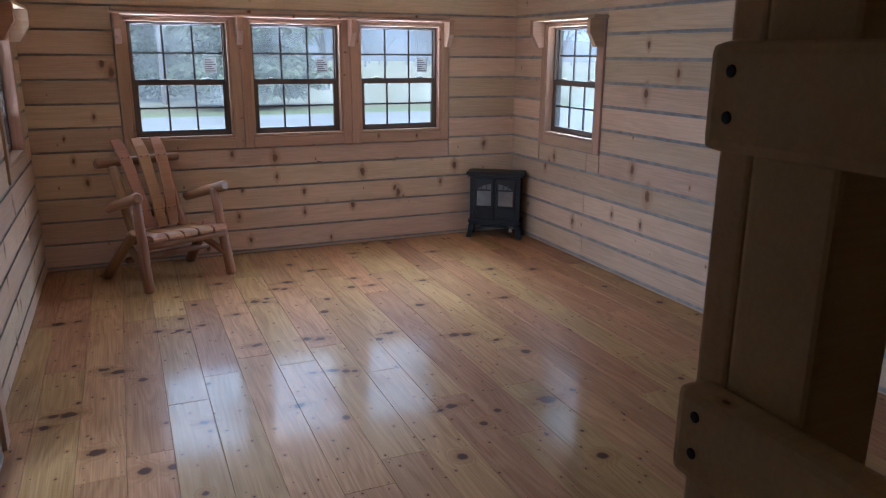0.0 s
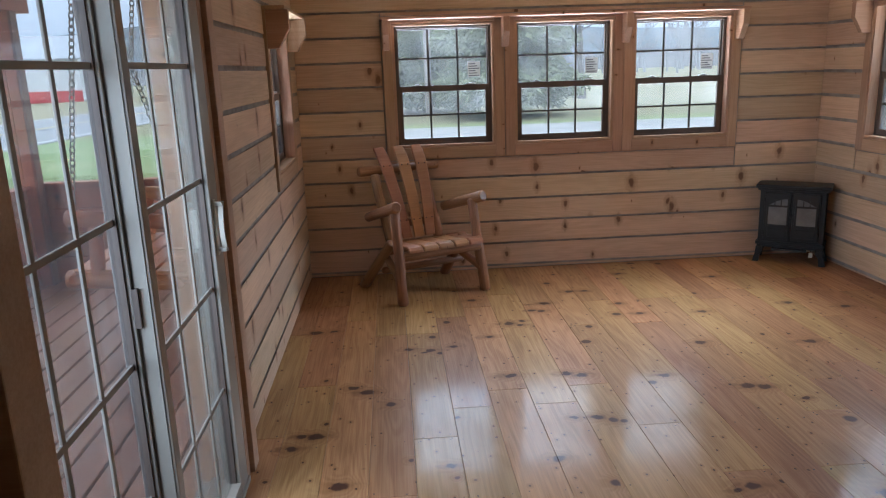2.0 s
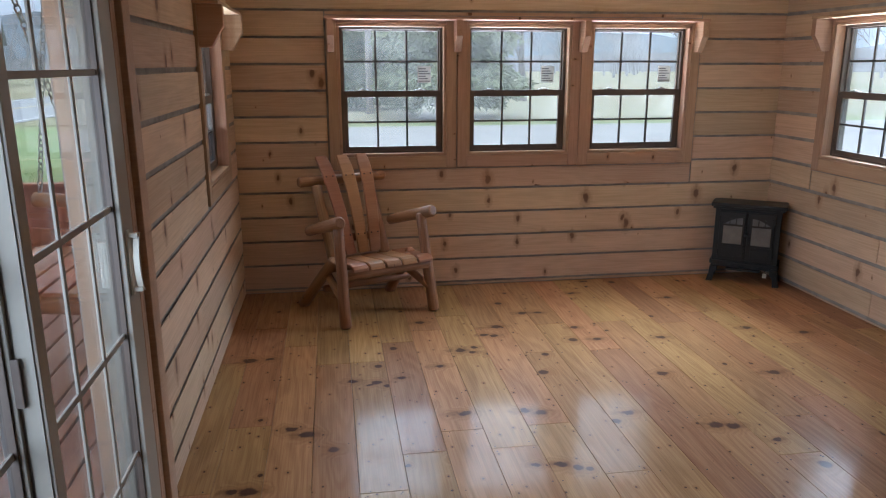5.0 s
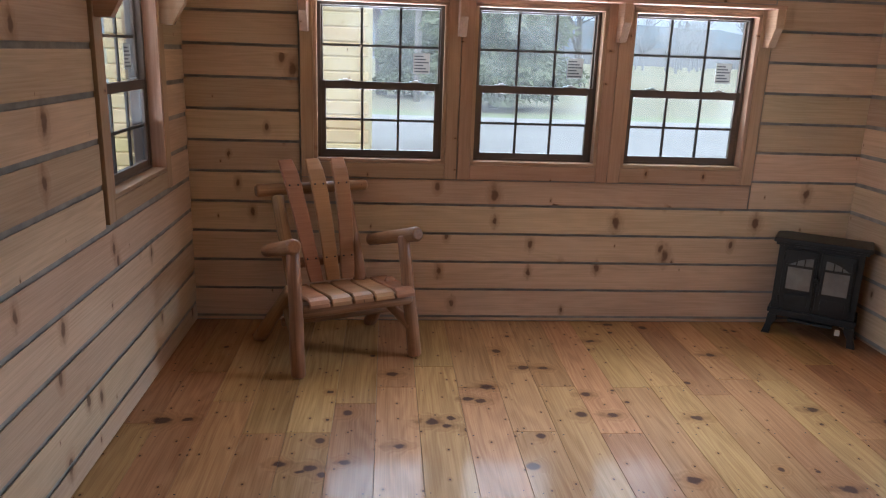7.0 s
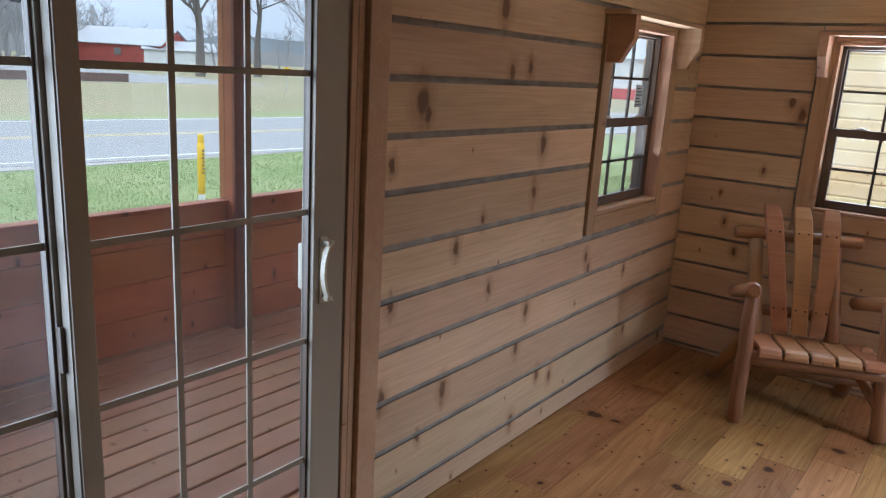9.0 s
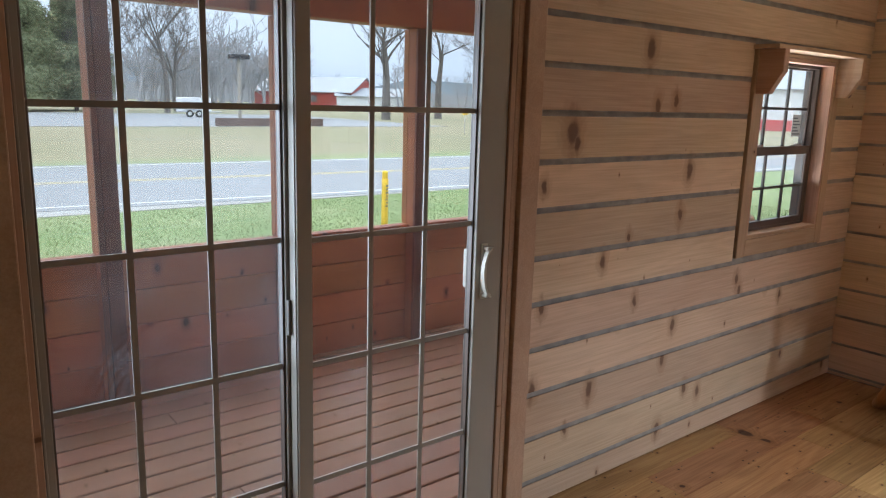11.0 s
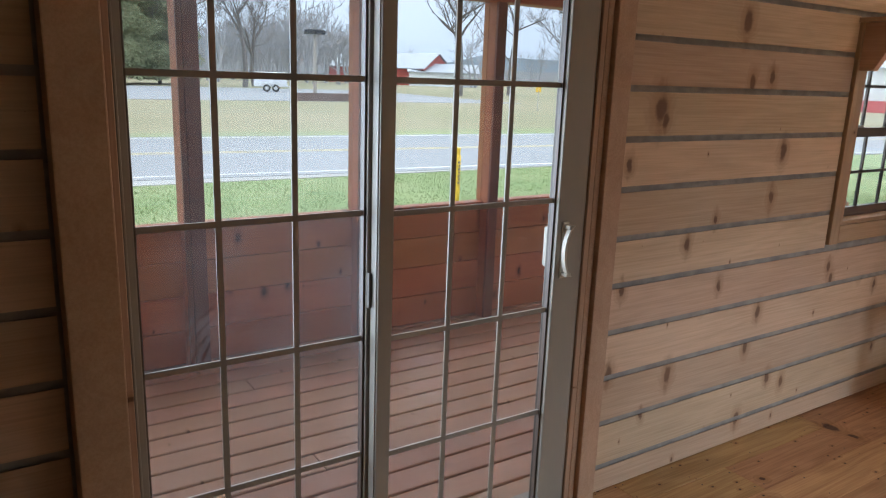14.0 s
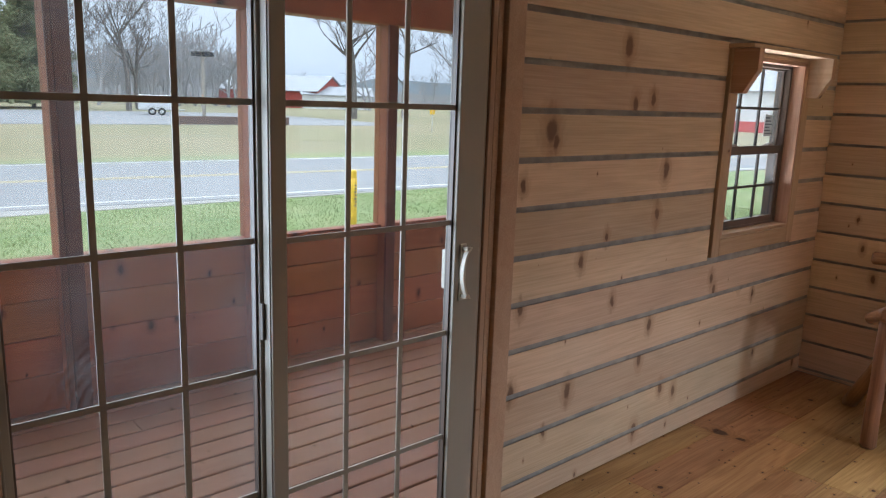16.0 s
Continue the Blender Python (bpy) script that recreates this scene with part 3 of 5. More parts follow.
# Never in view: this thick slab closes the room and shuts out the sky
tagged(link_mesh("ceiling", box((-0.2, SOUTH - 0.2, HIGH), (WIDE + 0.2, NORTH + 0.2, HIGH + 0.25)), PLASTER), "unseen plain pine board ceiling that closes the cabin", "ceiling", kind="structure")


def roof_mesh():
    bm = bmesh.new()
    add_box(bm, (-0.14, SOUTH - 0.35, HIGH + 0.25), (WIDE + 0.35, NORTH + 0.35, HIGH + 0.33), 0.01)
    return bm


# Added out of view above the slab, to block light
tagged(link_mesh("roof", roof_mesh(), ROOFBROWN), "unseen brown shingle roof added over the cabin to block light", "roof", kind="structure")

# floor: wide varnished pine planks running north, with staggered butt joints
floor = tagged(link_mesh("floor", box((-0.12, SOUTH - 0.1, -0.12), (WIDE + 0.12, NORTH + 0.1, -0.022)), CHINK),
               "glossy honey-coloured knotty pine plank floor", "floor", kind="structure")
rng = random.Random(4)
SEAMS = [-0.01, 0.135, 0.318, 0.497, 0.672, 0.853, 1.033, 1.216, 1.412, 1.605, 1.79, 1.972, 2.155, 2.34, 2.525, 2.705, 2.885, 3.07, 3.255, 3.435, 3.615, 3.79]
JOINTS = {4: (4.305,), 6: (4.72,), 7: (4.95,), 8: (4.72,), 9: (4.30,), 3: (4.30,), 10: (4.72,)}
nails = bmesh.new()
for i, (x0, x1) in enumerate(zip(SEAMS, SEAMS[1:])):
    ends = [SOUTH, NORTH]
    y = JOINTS.get(i, (rng.uniform(4.2, 5.0),))[0]
    ends.append(y)
    while y - 1.9 > SOUTH + 0.4:
        y -= rng.choice((1.22, 1.62, 2.03))
        if y > SOUTH + 0.3:
            ends.append(y)
    ends.sort()
    for y0, y1 in zip(ends, ends[1:]):
        plank("floor_plank", FLOOR, floor, ((x0 + x1) / 2, (y0 + y1) / 2, rng.uniform(-0.0006, 0.0)), (0, 1, 0), (-1, 0, 0),
              y1 - y0 - 0.001, x1 - x0 - 0.0011, 0.02, 0.0012)
    rows = [SOUTH + 0.2 + 0.405 * n for n in range(19)] + [e + s for e in ends[1:-1] for s in (-0.02, 0.02)]
    for ny in rows:
        for nx in (x0 + 0.028, x1 - 0.028):
            if NORTH - 0.02 > ny > SOUTH + 0.02 and 0.01 < nx < WIDE - 0.01:
                c = Matrix.Translation((nx + rng.uniform(-0.012, 0.012), ny + rng.uniform(-0.012, 0.012), 0.0003))
                bmesh.ops.create_circle(nails, cap_ends=True, segments=7, radius=rng.uniform(0.0026, 0.0042), matrix=c)
tagged(link_mesh("nail_heads", nails, NAIL), "dark nail heads set in the pine floor planks", "nails", kind="stuff")


# ---------------------------------------------------------------- windows
def corbel_points(depth=0.118, high=0.195):
    return [(0.0, 0.0), (depth, 0.0), (depth, -high * 0.50), (depth * 0.86, -high * 0.62), (depth * 0.50, -high), (0.0, -high)]


def window_unit(name, m, label):
    """A double-hung window in its pine frame. Local x along the wall, y outwards, z up; the wall's face at y = 0."""
    w = tagged(thing(name, m), label, "window", kind="structure")
    z0, z1 = HOLE_Z
    for s, n in ((-1, 0), (1, 1)):
        plank("jamb", TRIM, w, (s * HALF, 0.05, (z0 + z1) / 2), (0, 0, 1), (0, -s, 0), z1 - z0, 0.135, 0.018)
    plank("head_jamb", TRIM, w, (0, 0.05, z1), (1, 0, 0), (0, 1, 0), 2 * HALF, 0.135, 0.018)
    plank("window_sill", TRIM, w, (0, 0.05, z0), (1, 0, 0), (0, -1, 0), 2 * HALF, 0.135, 0.018)
    h = HALF - 0.018
    bm = bmesh.new()
    for s in (-1, 1):
        add_box(bm, (s * h, 0.045, z0 + 0.018), (s * (h - 0.018), 0.115, z1 - 0.018), 0.002)
    add_box(bm, (-h, 0.045, z1 - 0.034), (h, 0.115, z1 - 0.018), 0.002)
    add_box(bm, (-h, 0.045, z0 + 0.018), (h, 0.115, z0 + 0.03), 0.002)
    part("window_frame", bm, BRONZE, w, "dark brown vinyl frame")
    meet = 1.335
    for kind, y, a, b, stile, rail_low, rail_top in (("upper_sash", 0.088, meet - 0.016, z1 - 0.03, 0.020, 0.02, 0.012), ("lower_sash", 0.062, z0 + 0.026, meet + 0.012, 0.036, 0.034, 0.042)):
        e = h - 0.006
        bm = bmesh.new()
        for s in (-1, 1):
            add_box(bm, (s * e, y - 0.013, a), (s * (e - stile), y + 0.013, b), 0.002)
        add_box(bm, (-e + stile, y - 0.013, a), (e - stile, y + 0.013, a + rail_low), 0.002)
        add_box(bm, (-e + stile, y - 0.013, b - rail_top), (e - stile, y + 0.013, b), 0.002)
        sash = part(kind, bm, BRONZE, w)
        gx, ga, gb = e - stile, a + rail_low, b - rail_top
        pane = part("pane", box((-gx - 0.004, y - 0.002, ga - 0.004), (gx + 0.004, y + 0.002, gb + 0.004)), PANE, sash)
        pane.visible_shadow = False
        for i in (-1, 1):
            part("muntin", box((i * gx / 3 - 0.0065, y - 0.006, ga), (i * gx / 3 + 0.0065, y + 0.006, gb), 0.001), MUNTIN, sash)
        part("muntin", box((-gx, y - 0.0055, (ga + gb) / 2 - 0.0065), (gx, y + 0.0055, (ga + gb) / 2 + 0.0065), 0.001), MUNTIN, sash)
        if kind == "lower_sash":
            for s in (-1, 1):
                bm = box((s * 0.19 - 0.035, y - 0.016, b), (s * 0.19 + 0.035, y + 0.010, b + 0.006), 0.002)
                add_box(bm, (s * 0.19 - 0.012, y - 0.02, b + 0.006), (s * 0.19 + 0.012, y + 0.006, b + 0.013), 0.003)
                part("sash_lock", bm, STEEL, sash, "small metal cam lock")
        else:
            st = part("sticker", box((gx - 0.135, y - 0.0035, ga + 0.055), (gx - 0.045, y - 0.0025, ga + 0.165)), PAPER, sash, "printed white label")
            for r in range(6):
                part("text_line", box((gx - 0.129, y - 0.0045, ga + 0.064 + 0.016 * r), (gx - 0.052 - 0.014 * (r % 3), y - 0.0036, ga + 0.071 + 0.016 * r)), INK, sash)
    return w


def casing(parent, x0, x1, joint=0.0):
    """The pine boards round one window, on the wall's face."""
    zt = 1.79
    wl = x1 - x0
    side = CASE - HALF
    for x, s in ((x0, 1), (x1, -1)):
        plank("casing", TRIM, parent, (x + s * side / 2, -0.02, (SILL + zt) / 2), (0, 0, 1), (-1, 0, 0), zt - SILL, side - 0.002, 0.02)
    plank("apron", TRIM, parent, ((x0 + x1) / 2, -0.02, (SILL + HOLE_Z[0]) / 2), (1, 0, 0), (0, 0, 1), wl - 2 * side, HOLE_Z[0] - SILL - 0.004, 0.02)
    plank("head_casing", TRIM, parent, ((x0 + x1) / 2, -0.02, (HOLE_Z[1] + zt) / 2), (1, 0, 0), (0, 0, 1), wl - 2 * side, zt - HOLE_Z[1] - 0.002, 0.02)


def shelf_thing(m, x0, x1, corbels, label):
    """A pine ledge over a window on cut corbels."""
    t = thing("window_shelf", m, label=label, category="shelf")
    plank("shelf_board", TRIM, t, ((x0 + x1) / 2, -0.06, 1.808), (1, 0, 0), (0, 1, 0), x1 - x0, 0.128, 0.018)
    for c in corbels:
        ob = part("corbel", profile_mesh(corbel_points(), 0.042), TRIM, t)
        ob.matrix_basis = Matrix.Translation((c, -0.02, 1.789)) @ Matrix.Rotation(radians(-90), 4, "Z")
    return t


for n, x in enumerate(NORTH_X):
    m = Matrix.Translation((x, NORTH, 0))
    w = window_unit("window_%d" % (n + 1), m, "brown double-hung grid window in pine casing")
    casing(w, -CASE, CASE)
shelf_thing(Matrix.Translation((0, NORTH, 0)), NORTH_X[0] - CASE - 0.005, NORTH_X[2] + CASE + 0.005,
            (NORTH_X[0] - CASE + 0.03, NORTH_X[0] + CASE, NORTH_X[1] + CASE, NORTH_X[2] + CASE - 0.03), "long pine ledge on four cut corbels over three windows")
m_east = Matrix.Translation((WIDE, EAST_Y, 0)) @ Matrix.Rotation(radians(-90), 4, "Z")
casing(window_unit("window_4", m_east, "brown double-hung grid window in pine casing beside the stove"), -CASE, CASE)
shelf_thing(m_east, -CASE - 0.02, CASE + 0.02, (-CASE + 0.03, CASE - 0.03), "short pine ledge on two cut corbels over a window")
m_west = Matrix.Translation((0, WEST_Y, 0)) @ Matrix.Rotation(radians(90), 4, "Z")
casing(window_unit("window_5", m_west, "brown double-hung grid window in pine casing near the chair"), -CASE, CASE)
shelf_thing(m_west, -CASE - 0.02, CASE + 0.02, (-CASE + 0.03, CASE - 0.03), "short pine ledge on two cut corbels over a window")


# ---------------------------------------------------------------- sliding door
def sliding_door():
    """A two-panel slider whose frame stands a little proud of the wall boards."""
    d = tagged(thing("door_1"), "almond vinyl sliding glass door with grid panes, closed", "door", kind="structure")
    y0, y1, z0, z1 = DOOR_HOLE
    for s, y in ((1, y0), (-1, y1)):
        plank("jamb", TRIM, d, (-0.036, y + s * 0.020, (z0 + z1) / 2), (0, 0, 1), (s, 0, 0), z1 - z0, 0.168, 0.02)
    plank("head_jamb", TRIM, d, (-0.036, (y0 + y1) / 2, z1 - 0.02), (0, 1, 0), (-1, 0, 0), y1 - y0 - 0.042, 0.168, 0.02)
    part("door_stop", box((0.003, y1 + 0.002, 0.0), (0.048, 2.906, z1), 0.003), TRIM, d)
    part("casing", box((0.001, DOOR[0], 0.004), (0.100, y0 - 0.002, DOOR[3]), 0.004), TRIM, d, "thick pine door post")
    part("casing", box((0.001, 2.908, 0.004), (0.066, DOOR[1] - 0.006, DOOR[3]), 0.004), TRIM, d)
    part("head_casing", box((0.001, y0, z1 + 0.002), (0.064, 2.906, DOOR[3]), 0.004), TRIM, d)
    fy0, fy1, fz1 = y0 + 0.022, y1 - 0.022, z1 - 0.022
    bm = bmesh.new()
    add_box(bm, (-0.060, fy0, 0.0), (0.040, fy0 + 0.006, fz1), 0.002)
    add_box(bm, (-0.060, fy1 - 0.018, 0.0), (0.040, fy1, fz1), 0.002)
    add_box(bm, (-0.060, fy0, fz1 - 0.03), (0.040, fy1, fz1), 0.002)
    add_box(bm, (-0.085, fy0, 0.0), (0.058, fy1, 0.022), 0.003)
    add_box(bm, (0.0125, fy0, 0.022), (0.0145, fy1, 0.030))
    part("door_frame", bm, VINYL, d, "almond vinyl frame and track")
    rows = (0.068, 0.424, 0.784, 1.143, 1.497, 1.850)
    for kind, x, deep, a, b, left, right, cells, pane_mat in (
            ("fixed_panel", -0.014, 0.022, fy0 + 0.004, 2.140, 0.023, 0.055, (1.690, 1.887), FIXEDPANE),
            ("sliding_panel", 0.026, 0.027, 2.097, fy1 - 0.021, 0.045, 0.105, (2.345, 2.541), DOORPANE)):
        bm = bmesh.new()
        add_box(bm, (x - deep + 0.006, a, 0.024), (x + deep, a + left, 1.915), 0.003)
        add_box(bm, (x - deep + 0.006, b - right, 0.024), (x + deep, b, 1.915), 0.003)
        add_box(bm, (x - deep + 0.006, a + left, 0.024), (x + deep, b - right, rows[0]), 0.003)
        add_box(bm, (x - deep + 0.006, a + left, rows[5]), (x + deep, b - right, 1.915), 0.003)
        if kind == "sliding_panel":
            # the groove down the stile's free edge
            add_box(bm, (x - 0.012, a - 0.003, 0.03), (x + 0.020, a + 0.002, 1.91), 0.001)
        p = part(kind, bm, VINYL, d)
        g0, g1 = a + left, b - right
        pane = part("pane", box((x - 0.006, g0 - 0.005, rows[0] - 0.005), (x - 0.002, g1 + 0.005, rows[5] + 0.005)), pane_mat, p)
        pane.visible_shadow = False
        for y in cells:
            part("muntin", box((x - 0.0012, y - 0.0080, rows[0]), (x + 0.0050, y + 0.0080, rows[5]), 0.0012), GRIDBAR, p)
        for z in rows[1:5]:
            part("muntin", box((x - 0.0010, g0, z - 0.0080), (x + 0.0055, g1, z + 0.0080), 0.0012), GRIDBAR, p)
        for sy, s in ((g0, 1), (g1, -1)):
            part("glazing_bead", box((x - 0.012, sy, rows[0]), (x + 0.012, sy + s * 0.006, rows[5]), 0.001), BRONZE, p, "dark glazing gasket")
        if kind == "sliding_panel":
            part("latch_keeper", box((x - 0.020, a - 0.012, 0.88), (x - 0.004, a - 0.003, 0.98), 0.002), BRONZE, p, "dark latch strip")
            hy, f = b - 0.074, x + deep
            bm = box((f, hy - 0.012, 0.893), (f + 0.006, hy + 0.014, 1.077), 0.002)
            pts = [(hy + 0.012 - 0.030 * math.sin(math.pi * i / 10) ** 0.6, 0.902 + 0.166 * i / 10) for i in range(11)]
            for (ya, za), (yb, zb) in zip(pts, pts[1:]):
                va = [bm.verts.new((f + 0.026 + dx, py + dy, pz)) for py, pz in ((ya, za), (yb, zb)) for dx, dy in ((-0.008, -0.005), (0.007, -0.004), (0.007, 0.004), (-0.008, 0.005))]
                for i in range(4):
                    j = (i + 1) % 4
                    bm.faces.new((va[i], va[j], va[4 + j], va[4 + i]))
                if (ya, za) == pts[0]:
                    bm.faces.new(va[:4])
                if (yb, zb) == pts[-1]:
                    bm.faces.new(va[4:])
            for z in (0.902, 1.056):
                add_box(bm, (f + 0.002, hy - 0.006, z), (f + 0.030, hy + 0.014, z + 0.013), 0.003)
            bmesh.ops.recalc_face_normals(bm, faces=bm.faces)
            part("door_handle", bm, HANDLE, p, "cream bowed pull handle")
            part("outer_handle", box((x - deep - 0.018, g1 + 0.008, 0.92), (x - deep + 0.006, g1 + 0.020, 1.05), 0.006), HANDLE, p, "cream outer pull")
    return d


sliding_door()


# ---------------------------------------------------------------- log armchair
def log_chair():
    base = axes((0.92, 0.393, 0), (-0.393, 0.92, 0), (0.975, 4.945, 0))
    c = thing("log_armchair", base, label="rustic peeled-log armchair with three curved back slats", category="chair")
    r = random.Random(2)

    def fit_in(p):
        return (p[0], p[1] * 0.78, p[2] + 0.05 * p[1] * min(1.0, p[2] / 0.3))

    def limb(name, p, q, r0, r1, sides):
        stick(name, CEDAR, c, fit_in(p), fit_in(q), r0, r1, sides, 0.002, r)

    for s in (-1, 1):
        foot, top, back, low = ((-0.335, 0.01, 0.0), (-0.325, 0.125, 0.600), (-0.345, 0.66, 0.462), (-0.29, 0.50, 0.235)) if s < 0 else ((0.280, 0.03, 0.0), (0.262, 0.20, 0.600), (0.212, 0.62, 0.482), (0.175, 0.42, 0.262))
        limb("front_leg", foot, top, 0.036, 0.031, 14)
        limb("rear_leg", (-0.385, 0.73, 0.0) if s < 0 else (0.245, 0.72, 0.0), (-0.30, 0.30, 0.35) if s < 0 else (0.235, 0.30, 0.34), 0.037, 0.033, 14)
        limb("armrest", (-0.333, 0.06, 0.630) if s < 0 else (0.302, 0.085, 0.632), back, 0.038, 0.032, 14)
        limb("side_stretcher", (foot[0] * 0.97, 0.05, 0.15), low, 0.026, 0.024, 12)
        limb("back_post", (0.110 if s > 0 else -0.247, 0.46, 0.305), (0.084 if s > 0 else -0.278, 0.675, 0.745), 0.037, 0.033, 14)
    limb("back_rail", (-0.380, 0.725, 0.765), (0.222, 0.725, 0.765), 0.034, 0.029, 14)
    limb("low_back_rail", (-0.23, 0.52, 0.42), (0.12, 0.52, 0.42), 0.028, 0.028, 12)
    limb("front_rail", (-0.31, 0.078, 0.302), (0.27, 0.085, 0.302), 0.033, 0.033, 14)
    limb("rear_seat_rail", (-0.29, 0.44, 0.265), (0.29, 0.44, 0.265), 0.03, 0.03, 12)
    limb("rear_stretcher", (-0.31, 0.5, 0.13), (0.31, 0.5, 0.13), 0.024, 0.024, 12)
    # seat: five boards running front to back, rounded over the front rail
    for i in range(5):
        x = -0.222 + 0.111 * i
        prof = [(0.030, 0.328), (0.034, 0.341), (0.048, 0.352), (0.08, 0.356), (0.20, 0.338), (0.34, 0.318), (0.485, 0.302)]
        part("seat_slat", ribbon([fit_in((x, y, z)) for y, z in prof], [0.050] * 7, 0.018), SLAT, c)
    # back: three boards, narrower at the foot, that curl backwards at the top
    for i, (xt, xb) in enumerate(((-0.223, -0.134), (-0.080, -0.046), (0.056, 0.033))):
        pts, half = [], []
        for n in range(11):
            f = n / 10
            z = 0.335 + 0.590 * f
            y = 0.440 + 0.245 * f - 0.034 * math.sin(math.pi * f) + 0.075 * max(0.0, f - 0.78) ** 1.2 * 4
            pts.append(fit_in((xb + (xt - xb) * f ** 0.9, y, z - 0.25 * max(0.0, f - 0.9) ** 1.3)))
            half.append(0.037 + 0.006 * f if n not in (0, 10) else 0.036)
        slat = part("back_slat", ribbon(pts, half, 0.019), SLAT, c)
        for k in (2, 8):
            for s in (-1, 1):
                p = pts[k]
                bm = bmesh.new()
                bmesh.ops.create_uvsphere(bm, u_segments=8, v_segments=5, radius=0.005, matrix=Matrix.Translation((p[0] + s * 0.022, p[1] - 0.012, p[2])))
                part("screw", smooth(bm), BOLT, slat)
    return c


def ribbon(points, half, thick):
    """A bent board: a line of middles, half widths along x, and a thickness, its edges eased."""
    bm = bmesh.new()
    rows = []
    for i, p in enumerate(points):
        a, b = Vector(points[max(0, i - 1)]), Vector(points[min(len(points) - 1, i + 1)])
        t = (b - a).normalized()
        nrm = Vector((1, 0, 0)).cross(t).normalized() * (thick / 2)
        p, h, e = Vector(p), half[i], 0.005
        rows.append([bm.verts.new(p + Vector((dx, 0, 0)) + nrm * k) for dx, k in ((-h + e, 1), (h - e, 1), (h, 0.45), (h, -0.45), (h - e, -1), (-h + e, -1), (-h, -0.45), (-h, 0.45))])
    for a, b in zip(rows, rows[1:]):
        for i in range(8):
            j = (i + 1) % 8
            bm.faces.new((a[i], a[j], b[j], b[i]))
    bm.faces.new(rows[0][::-1])
    bm.faces.new(rows[-1])
    bmesh.ops.recalc_face_normals(bm, faces=bm.faces)
    return bm


log_chair()


# ---------------------------------------------------------------- black electric stove
def arch_panel(x0, x1, z0, z1, rise, y, thick, high_side):
    """A plate with a sloping curved top, higher on one side."""
    pts = [(x0, z0), (x1, z0)]
    for i in range(9):
        f = i / 8
        x = x1 + (x0 - x1) * f
        g = (x - x0) / (x1 - x0)
        if high_side < 0:
            g = 1 - g
        pts.append((x, z1 - rise * (1 - math.sin(g * math.pi / 2))))
    bm = bmesh.new()
    a = [bm.verts.new((x, y, z)) for x, z in pts]
    b = [bm.verts.new((x, y + thick, z)) for x, z in pts]
    bm.faces.new(a)
    bm.faces.new(b[::-1])
    for i in range(len(pts)):
        j = (i + 1) % len(pts)
        bm.faces.new((a[j], a[i], b[i], b[j]))
    bmesh.ops.recalc_face_normals(bm, faces=bm.faces)
    return bm


